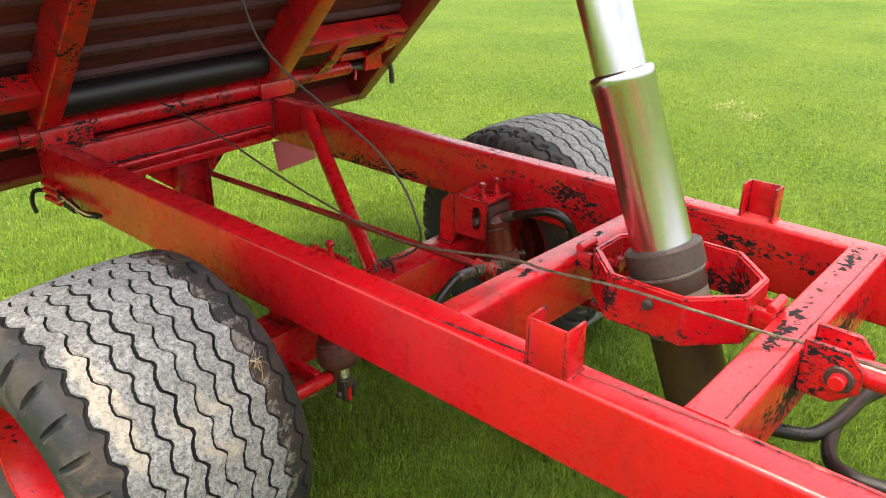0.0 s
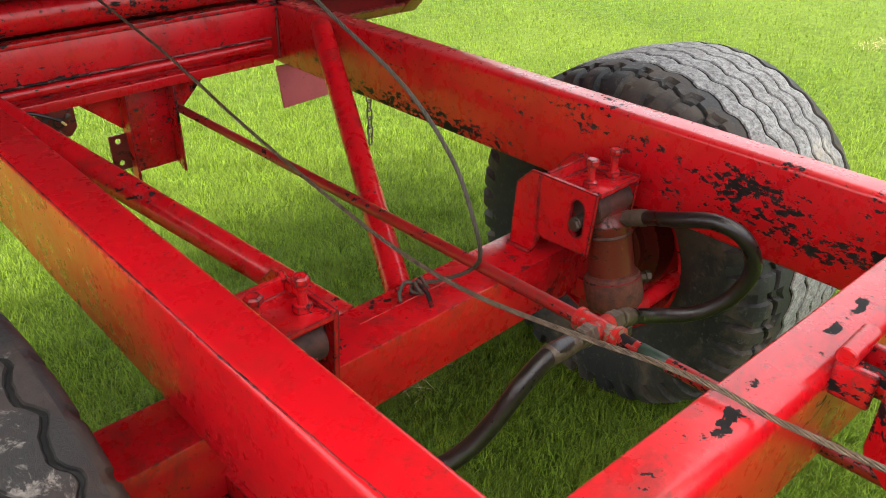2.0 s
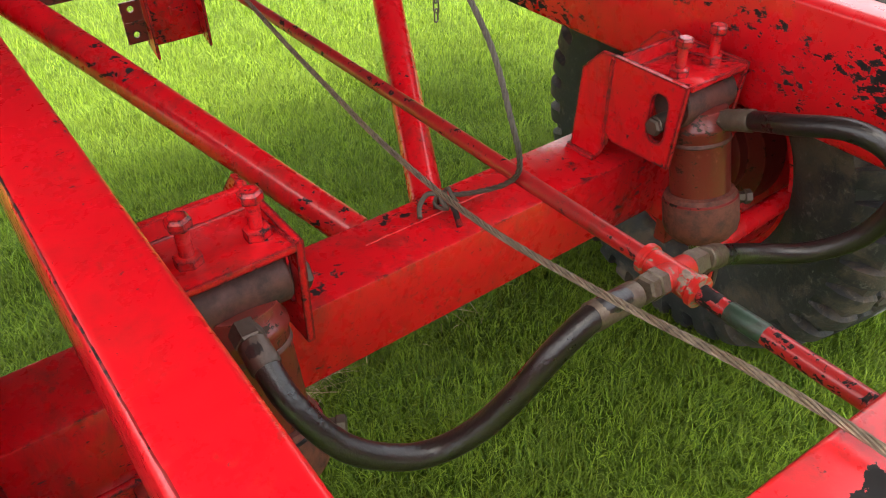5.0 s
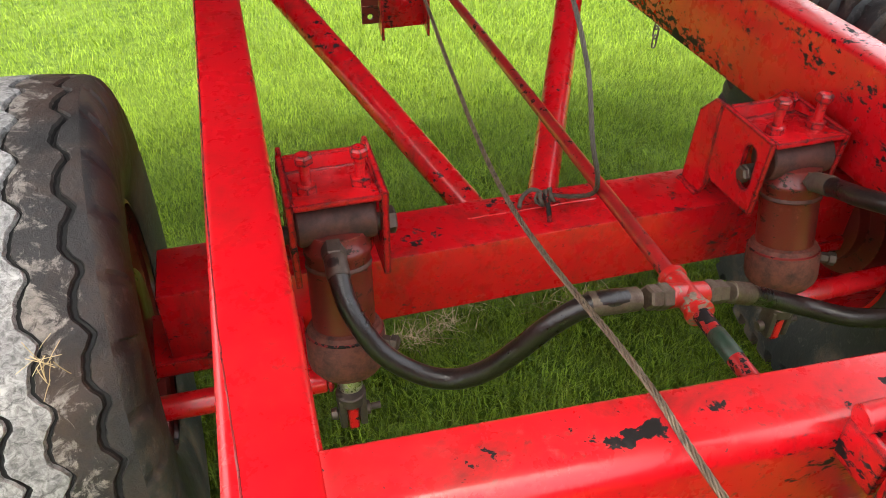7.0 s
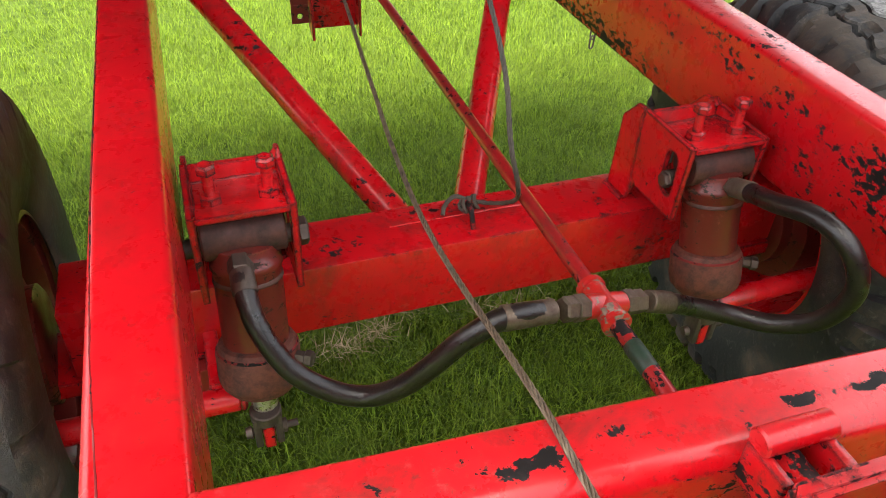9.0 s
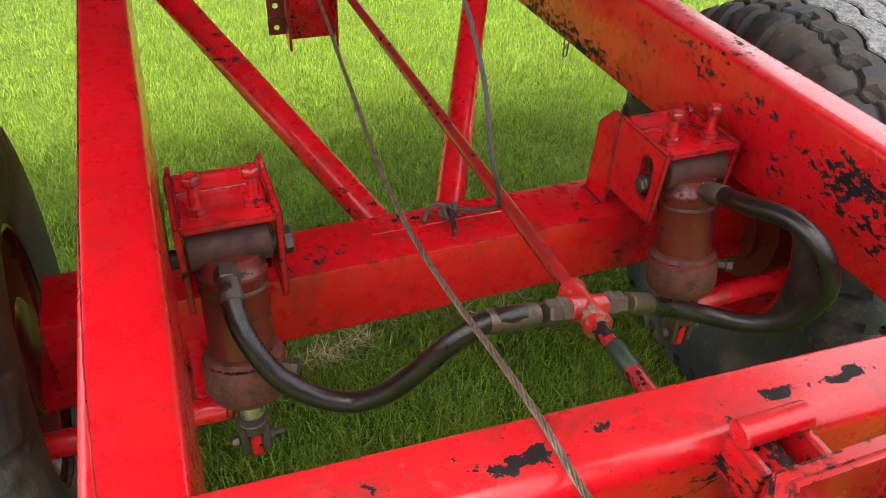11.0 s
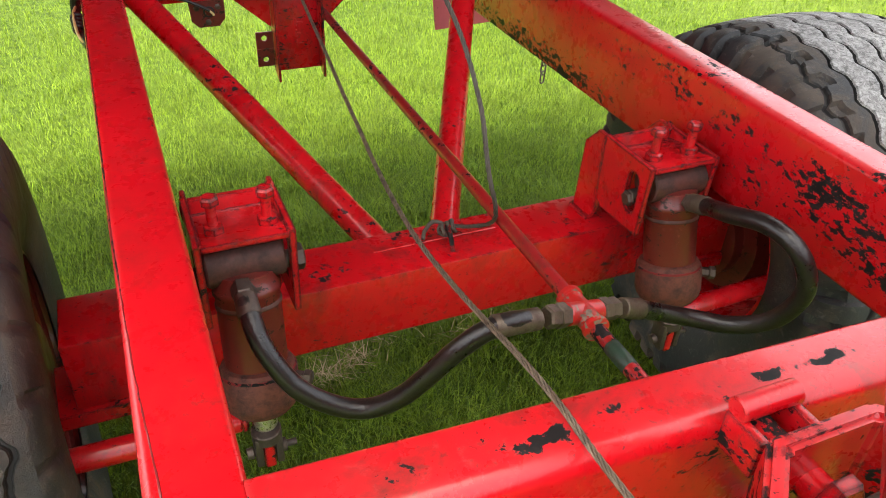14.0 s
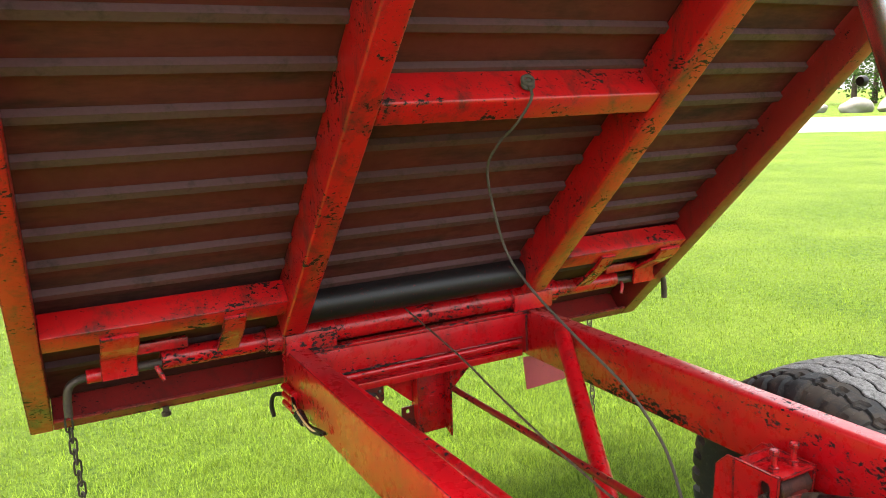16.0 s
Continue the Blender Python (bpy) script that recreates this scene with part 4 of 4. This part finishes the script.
for pts, lab, at in (
    ([(-0.374, -0.066, 0.716), (-0.375, -0.106, 0.705), (-0.366, -0.147, 0.667), (-0.332, -0.184, 0.611), (-0.280, -0.206, 0.574), (-0.232, -0.222, 0.566), (-0.190, -0.245, 0.598), (-0.152, -0.262, 0.646), (-0.110, -0.272, 0.694), (-0.055, -0.276, 0.722), P0], "thick black rubber hose sagging below the frame", (-0.30, -0.19, 0.56)),
    ([P1, (0.225, -0.236, 0.640), (0.290, -0.222, 0.602), (0.355, -0.232, 0.578), (0.412, -0.275, 0.580), (0.444, -0.325, 0.625), (0.454, -0.350, 0.700), (0.438, -0.328, 0.762), (0.422, -0.270, 0.781), (0.416, -0.190, 0.756), (0.434, -0.115, 0.724), (0.446, -0.063, 0.698)], "thick black rubber hose looping up beside the rail", (0.4, -0.27, 0.57)),
):
    h = thing("hydraulic_hose", lab, "hose", at, "hydraulic hoses")
    path = smooth_path(pts, 10)
    part("hose_tube", sweep(B(), path[4:-4], 0.0158, 18, smooth=False), HOSE, h)
    for a, b, c in ((path[0], path[4], path[11]), (path[-1], path[-5], path[-12])):
        greasy = a.z > 0.70 and a.x < 0
        d = (b - a).normalized()
        if a.z > 0.69 and (a - CX).length > 0.1:
            part("hex_nut", lathe(B(), a - d * 0.012, b, [(0, 0.015), (0.002, 0.0185), (0.024, 0.0185), (0.027, 0.0155)], 6), DARK_STEEL if greasy else FITTING, h)
        e = a + d * 0.012
        part("crimp_ferrule", lathe(B(), e, c, [(0, 0.015), (0.002, 0.0172), ((c - e).length, 0.0180), ((c - e).length + 0.003, 0.0160)], 24), DARK_STEEL if greasy else FITTING, h)

# hose that hangs below the front crossmember
h = thing("hydraulic_hose", "black rubber hose looping below the front crossmember", "hose", (0.07, -1.29, 0.6))
part("hose_tube", sweep(B(), [(-0.02, -1.17, 0.61), (0.034, -1.267, 0.60), (0.075, -1.295, 0.60), (0.163, -1.317, 0.60), (0.29, -1.335, 0.605), (0.42, -1.37, 0.64), (0.50, -1.45, 0.70)], 0.0175, 16), HOSE, h)
h = thing("hydraulic_hose", "black rubber hose curling down beside the draw tube", "hose", (0.07, -1.31, 0.5))
part("hose_tube", sweep(B(), [(0.45, -1.42, 0.66), (0.37, -1.37, 0.61), (0.24, -1.318, 0.59), (0.10, -1.315, 0.585), (-0.005, -1.345, 0.59), (-0.045, -1.405, 0.60), (-0.035, -1.48, 0.60), (0.0, -1.62, 0.60)], 0.0175, 16), HOSE, h)

# ---- wire rope and tie rope ----
rope = thing("wire_rope", "twisted grey steel wire rope sagging over the frame", "wire rope", (-0.13, 0, 0.82))
ROPE_LINE = [(-0.040, 1.46, 0.990), (-0.050, 1.41, 0.998), (-0.064, 1.0, 0.944), (-0.074, 0.80, 0.913), (-0.083, 0.62, 0.879), (-0.092, 0.45, 0.852), (-0.104, 0.31, 0.838), (-0.114, 0.18, 0.827), (-0.125, 0.06, 0.820), (-0.137, -0.08, 0.822), (-0.146, -0.20, 0.834), (-0.153, -0.32, 0.857), (-0.156, -0.42, 0.878), (-0.158, -0.50, 0.896), (-0.158, -0.58, 0.906), (-0.158, -0.66, 0.907), (-0.164, -0.86, 0.932), (-0.160, -1.04, 0.936), (-0.105, -1.20, 0.910), (-0.086, -1.41, 0.907), (-0.085, -2.7, 0.905)]


def laid_rope(line, strands, lay, wind_r, strand_r, mat, core_mat, parent):
    """Twisted strands round a core. lay: radians turned in a metre."""
    core = [Vector(line[0])]
    for c in smooth_path(line, 200):
        if (c - core[-1]).length > 0.0045:
            core.append(c)
    part("rope_core", sweep(B(), core, wind_r * 0.9, 6, smooth=False), core_mat, parent)
    turn, offs, side = 0.0, [], None
    for i, c in enumerate(core):
        d = (core[min(i + 1, len(core) - 1)] - core[max(i - 1, 0)]).normalized()
        side = frame_of(d)[0] if side is None else (side - d * side.dot(d)).normalized()
        turn += lay * (c - core[i - 1]).length if i else 0.0
        offs.append((turn, side, d.cross(side)))
    for j in range(strands):
        w = j * math.tau / strands
        part("strand", sweep(B(), [c + (a * math.cos(t + w) + b * math.sin(t + w)) * wind_r for c, (t, a, b) in zip(core, offs)], strand_r, 6, smooth=False), mat, parent)


laid_rope(ROPE_LINE, 6, 90.0, 0.0026, 0.00122, ROPE, GROOVE, rope)
tie = thing("tie_rope", "grey rope hanging from the bed crossbeam to the axle", "rope", (0.05, 0.16, 0.58))
laid_rope([(-0.008, 0.552, 1.828), (-0.020, 0.512, 1.787), (-0.040, 0.562, 1.715), (-0.050, 0.640, 1.66), (-0.048, 0.715, 1.58), (0.0, 0.766, 1.45), (0.03, 0.735, 1.30), (0.045, 0.62, 1.20), (0.06, 0.43, 1.10), (0.072, 0.215, 1.0), (0.066, 0.075, 0.90), (0.058, 0.005, 0.80), (0.078, 0.005, 0.72), (0.095, 0.05, 0.66), (0.085, 0.11, 0.616), (0.060, 0.147, 0.600)], 4, 95.0, 0.0024, 0.0021, TIE_ROPE, GROOVE, tie)
for i in range(3):
    c0 = Vector((0.038 + 0.012 * i, 0.140 + 0.004 * i, 0.598))
    part("knot_coil", sweep(B(), [c0 + Vector((0.004 * math.sin(a * 2), 0.015 * math.cos(a), 0.010 * math.sin(a))) for a in np.linspace(0, math.tau, 12, endpoint=False)], 0.0036, 8, smooth=False, closed=True), TIE_ROPE, tie)
part("knot_tail", sweep(B(), [(0.05, 0.155, 0.60), (0.03, 0.165, 0.605), (0.01, 0.16, 0.592), (0.0, 0.145, 0.582)], 0.0042, 8), TIE_ROPE, tie)
for i in range(2):
    c0 = Vector((-0.008, 0.556, 1.836 - 0.012 * i))
    part("top_knot", sweep(B(), [c0 + Vector((0.018 * math.cos(a), 0.006 * math.sin(a) - 0.008, 0.012 * math.sin(a))) for a in np.linspace(0, math.tau, 12, endpoint=False)], 0.006, 8, smooth=False, closed=True), TIE_ROPE, tie)


# ---- chains ----
def link_mesh():
    r, l = 0.0125, 0.0165
    pts = [(r * math.cos(a), 0, l + r * math.sin(a)) for a in np.linspace(0, math.pi, 7)] + [(r * math.cos(a), 0, -l + r * math.sin(a)) for a in np.linspace(math.pi, math.tau, 7)]
    return mesh_of("link", sweep(B(), pts, 0.0040, 8, smooth=False, closed=True), CHAIN)


LINK = link_mesh()


def chain(x, y, z0, z1, label):
    c = thing("chain", label, "chain", (x, y, z0), "bed chains")
    n = int((z0 - z1) / 0.042)
    for i in range(n):
        o = new("link", LINK)
        o.parent = c
        o.matrix_basis = Matrix.Translation((0.02 * math.sin(i * 0.12), 0, -0.02 - 0.042 * i)) @ Matrix.Rotation(radians(90 * (i % 2) + 20), 4, "Z")


chain(-1.275, 1.60, 0.735, 0.03, "rusty steel chain hanging from the bed's rear corner")
chain(1.270, 1.88, 0.66, 0.02, "rusty steel chain hanging behind the rail")

# ---- loose wires at the rear of the rail ----
k = Nodes("yellow_wire_sleeve")
k.out(Base_Color=k.mix(k.noise(60), (0.55, 0.33, 0.06), (0.75, 0.6, 0.35)), Roughness=0.4)
YELLOW = k.m
wires = thing("trailer_wires", "loose black and yellow wires taped along the rail", "wires", (-0.54, 1.2, 0.70))
for pts, r, m in (
    ([(-0.545, 1.31, 0.752), (-0.556, 1.25, 0.742), (-0.556, 1.19, 0.722), (-0.552, 1.10, 0.718), (-0.545, 1.03, 0.728), (-0.538, 0.985, 0.730)], 0.0065, BLACK_PIPE),
    ([(-0.545, 1.31, 0.725), (-0.560, 1.24, 0.728), (-0.563, 1.17, 0.738), (-0.556, 1.08, 0.712), (-0.545, 1.0, 0.722)], 0.006, BLACK_PIPE),
    ([(-0.545, 1.31, 0.735), (-0.563, 1.22, 0.745), (-0.566, 1.14, 0.735), (-0.56, 1.08, 0.722), (-0.55, 1.04, 0.718)], 0.004, YELLOW),
    ([(-0.548, 1.31, 0.70), (-0.566, 1.22, 0.735), (-0.566, 1.15, 0.722), (-0.548, 1.06, 0.705)], 0.004, YELLOW),
    ([(-0.54, 1.44, 0.72), (-0.565, 1.49, 0.705), (-0.575, 1.505, 0.66), (-0.57, 1.50, 0.615)], 0.009, BLACK_PIPE),
):
    part("wire", sweep(B(), pts, r, 8), m, wires)
for i in range(4):
    y = 1.20 - 0.018 * i
    part("tape_wrap", rod(B(), (-0.559, y, 0.731 - 0.003 * i), (-0.559, y - 0.014, 0.728 - 0.003 * i), 0.019 - 0.001 * i, 0.003, 12), BLACK_PIPE, wires)
plug = thing("socket_wire", "short black wire with bared copper end", "wire", (-0.25, 1.36, 0.68))
part("wire", sweep(B(), [(-0.37, 1.365, 0.712), (-0.29, 1.355, 0.71), (-0.24, 1.35, 0.69), (-0.205, 1.352, 0.668)], 0.005, 8), BLACK_PIPE, plug)
part("copper_end", sweep(B(), [(-0.206, 1.352, 0.668), (-0.198, 1.352, 0.660), (-0.194, 1.353, 0.653)], 0.0035, 8), YELLOW, plug)

# ---- far background ----
k = Nodes("pale_gravel")
k.out(Base_Color=k.mix(k.noise(3.0, 6), (0.50, 0.49, 0.47), (0.66, 0.65, 0.62)), Roughness=0.9)
bm = B()
box(bm, -8.5, 8.5, -18, 30, -0.3, 0.03, 0, m=Matrix.Translation((35, 23.8, 0)) @ Matrix.Rotation(radians(34), 4, "Z"))
solid("road", bm, k.m, "pale gravel drive across the far lawn", "drive", "structure")
k = Nodes("grey_boulder")
k.out(Base_Color=k.mix(k.noise(2.5, 6), (0.16, 0.15, 0.14), (0.36, 0.34, 0.32)), Roughness=0.9)
STONE = k.m
for x, y, r in ((50.5, 33.6, 0.8), (52.5, 31.5, 1.1), (50.0, 36.5, 0.5), (54.0, 29.5, 0.7), (51, 38.6, 0.6)):
    bm = B()
    bmesh.ops.create_icosphere(bm, subdivisions=3, radius=r)
    for v in bm.verts:
        v.co *= 1 + 0.35 * noise.noise(v.co * 1.1 / r + Vector((x, y, 0)))
        v.co = Vector((v.co.x * 1.5 + x, v.co.y * 1.2 + y, v.co.z * 0.8 + r * 0.45))
    solid("boulder", bm, STONE, "pale rounded boulder beside the gravel drive", "boulder", group="boulders by the drive")


def leaf_material(name, a, b, trans=0.3, patchy=0.0):
    k = Nodes(name)
    rnd = k.t.nodes.new("ShaderNodeNewGeometry").outputs["Random Per Island"]
    col = k.mix(rnd, a, b)
    tuft = k.math("MULTIPLY", k.ramp(k.noise(7.0, 5, 0.7), 0.40, 0.62), patchy)
    col = k.mix(tuft, col, tuple(v * 0.42 for v in b))
    k.out(Base_Color=col, Roughness=0.55, Specular_IOR_Level=0.3)
    tr = k.t.nodes.new("ShaderNodeBsdfTranslucent")
    k.t.links.new(col, tr.inputs[0])
    mx = k.t.nodes.new("ShaderNodeMixShader")
    mx.inputs[0].default_value = trans
    k.t.links.new(k.bsdf.outputs[0], mx.inputs[1])
    k.t.links.new(tr.outputs[0], mx.inputs[2])
    k.t.links.new(mx.outputs[0], k.t.nodes["Material Output"].inputs["Surface"])
    return k.m


BARK = steel("tree_bark", (0.09, 0.065, 0.05), 0.8, 0.0, (0.04, 0.03, 0.02), 0.5, 3.0)
FOLIAGE = leaf_material("tree_foliage", (0.03, 0.07, 0.012), (0.09, 0.15, 0.03))
rng = np.random.default_rng(7)


def tree(x, y, h, label):
    t = thing("tree", label, "tree", (x, y, 0), "far trees")
    bm = sweep(B(), [(x, y, -0.2), (x + 0.1, y, h * 0.3), (x, y + 0.2, h * 0.6), (x + 0.1, y, h * 0.85)], 0.3, 9, 4, rr=lambda s: 0.32 * (1 - 0.85 * s))
    for i in range(7):
        a = i * 2.4
        z = h * (0.3 + 0.07 * i)
        sweep(bm, [(x, y, z), (x + math.cos(a) * h * 0.15, y + math.sin(a) * h * 0.15, z + h * 0.1), (x + math.cos(a) * h * 0.28, y + math.sin(a) * h * 0.28, z + h * 0.2)], 0.1, 6, 3, rr=lambda s: 0.11 * (1 - 0.8 * s))
    part("trunk", bm, BARK, t)
    n = 4500
    cl = rng.normal(size=(60, 3)) * np.array([h * 0.2, h * 0.2, h * 0.2]) + np.array([x, y, h * 0.58])
    c = cl[rng.integers(0, 60, n)] + rng.normal(size=(n, 3)) * h * 0.045
    c[:, 2] = np.maximum(c[:, 2], 0.4)
    u = rng.normal(size=(n, 3)); u /= np.linalg.norm(u, axis=1)[:, None]
    w = np.cross(u, rng.normal(size=(n, 3))); w /= np.linalg.norm(w, axis=1)[:, None]
    s = 0.17
    v = np.stack([c - u * s, c + w * s * 0.6, c + u * s, c - w * s * 0.6], 1).reshape(-1, 3)
    me = bpy.data.meshes.new("crown")
    me.from_pydata(v.tolist(), [], np.arange(4 * n).reshape(n, 4).tolist())
    me.materials.append(FOLIAGE)
    under(new("crown", me), t)


for x, y, h in ((74, 44, 11), (79, 51, 13), (70, 56, 10), (84, 38, 12), (66, 62, 11), (90, 32, 13), (62, 70, 12), (78, 46, 12), (82, 43, 14), (74, 50, 12), (86, 35, 12)):
    tree(x, y, h, "broad green tree at the far edge of the lawn")

# ---- grass ----
GRASS = leaf_material("grass_blades", (0.030, 0.080, 0.004), (0.36, 0.54, 0.05), 0.42, 0.6)
FAR_GRASS = leaf_material("far_grass_blades", (0.115, 0.195, 0.011), (0.19, 0.285, 0.022), 0.35, 0.45)
MID_GRASS = leaf_material("lawn_grass_blades", (0.060, 0.125, 0.006), (0.27, 0.40, 0.035), 0.40, 0.55)
HAY = leaf_material("dry_hay", (0.28, 0.21, 0.10), (0.70, 0.57, 0.34), 0.2)


def blades(name, xy, height, width, mat, label, flat=0.0, category="grass"):
    n = len(xy)
    a = rng.uniform(0, math.tau, n)
    tuft = np.array([noise.noise((p[0] * 5, p[1] * 5, 0)) for p in xy])
    h = height * rng.uniform(0.55, 1.25, n) * (1 + 0.55 * tuft)
    lean = h * rng.uniform(0.2, 1.5 + flat, n)
    if flat:
        h = h * 0.3
    side = np.stack([np.cos(a + 1.57), np.sin(a + 1.57), np.zeros(n)], 1) * (width * rng.uniform(0.7, 1.3, n))[:, None]
    d = np.stack([np.cos(a), np.sin(a), np.zeros(n)], 1)
    root = np.column_stack([xy, np.full(n, -0.006)])
    up = np.array([0, 0, 1.0])
    mid = root + d * (lean * 0.3)[:, None] + up * (h * 0.62)[:, None]
    tip = root + d * lean[:, None] + up * h[:, None]
    if flat:
        lift = rng.uniform(0.005, 0.035, n)[:, None] * up
        root, mid, tip = root + lift, mid + lift, tip + lift
    v = np.stack([root - side, root + side, mid + side * 0.75, mid - side * 0.75, tip], 1).reshape(-1, 3)
    b = np.arange(n)[:, None] * 5
    loops = np.concatenate([b + np.array([0, 1, 2, 3]), b + np.array([3, 2, 4])], 1).reshape(-1)
    me = bpy.data.meshes.new(name)
    me.vertices.add(n * 5)
    me.vertices.foreach_set("co", v.reshape(-1))
    me.loops.add(n * 7)
    me.loops.foreach_set("vertex_index", loops)
    me.polygons.add(n * 2)
    me.polygons.foreach_set("loop_start", (np.arange(n)[:, None] * 7 + np.array([0, 4])).reshape(-1))
    me.update(calc_edges=True)
    me.materials.append(mat)
    me.shade_smooth()
    return tagged(new(name, me), label, category, kind="stuff")


def scatter(n, spread, inner=0.0):
    """Roots round the trailer, thinning out with distance."""
    p = rng.normal(size=(n, 2)) * spread + np.array([0.8, 1.6])
    return p[(np.hypot(p[:, 0] - 0.8, p[:, 1] - 1.6) > inner) & (p[:, 1] > -2.4)]


near = rng.normal(size=(330000, 2)) * np.array([1.2, 1.25]) + np.array([0.3, 0.55])
blades("grass", near, 0.030, 0.0013, GRASS, "fine green lawn grass under the trailer")
blades("grass", scatter(240000, 3.2), 0.026, 0.0022, MID_GRASS, "fine green lawn grass round the trailer")
blades("grass", scatter(150000, 9.0, 3.0), 0.022, 0.0030, FAR_GRASS, "lawn grass stretching away from the trailer")
for (x, y), n, s in (((-0.15, 0.41), 100, 0.032), ((-0.07, 0.44), 80, 0.030), ((0.0, 0.47), 20, 0.05), ((0.32, 0.46), 50, 0.09), ((-0.30, 0.40), 24, 0.06), ((0.12, 0.48), 30, 0.08), ((5.12, 0.97), 160, 0.12), ((4.88, 0.67), 140, 0.10)):
    blades("hay_clump", rng.normal(size=(n, 2)) * np.array([s, s * 0.45]) + np.array([x, y]), 0.040, 0.0011, HAY, "dry straw-coloured grass clippings on the lawn", 1.0, "hay")

# straw stuck to the dirty shoulder of the tyre
bm = B()
straw_rng = random.Random(5)
for i in range(16):
    ang = 2.46 + straw_rng.gauss(0, 0.035)
    x = -0.745 + straw_rng.gauss(0, 0.012)
    r = 0.458
    at = Vector((x, 0.137 + r * math.cos(ang), 0.449 + r * math.sin(ang)))
    out = Vector((0, math.cos(ang), math.sin(ang)))
    d = (Vector((1, 0, 0)) * straw_rng.uniform(-1, 1) + Vector((0, -out.z, out.y)) * straw_rng.uniform(-1, 1)).normalized()
    sweep(bm, [at - d * 0.014, at + out * 0.003, at + d * straw_rng.uniform(0.008, 0.018)], 0.0006, 4, 3)
solid("straw_tuft", bm, HAY, "dry yellow straw stuck to the dirty tyre shoulder", "straw", "stuff")
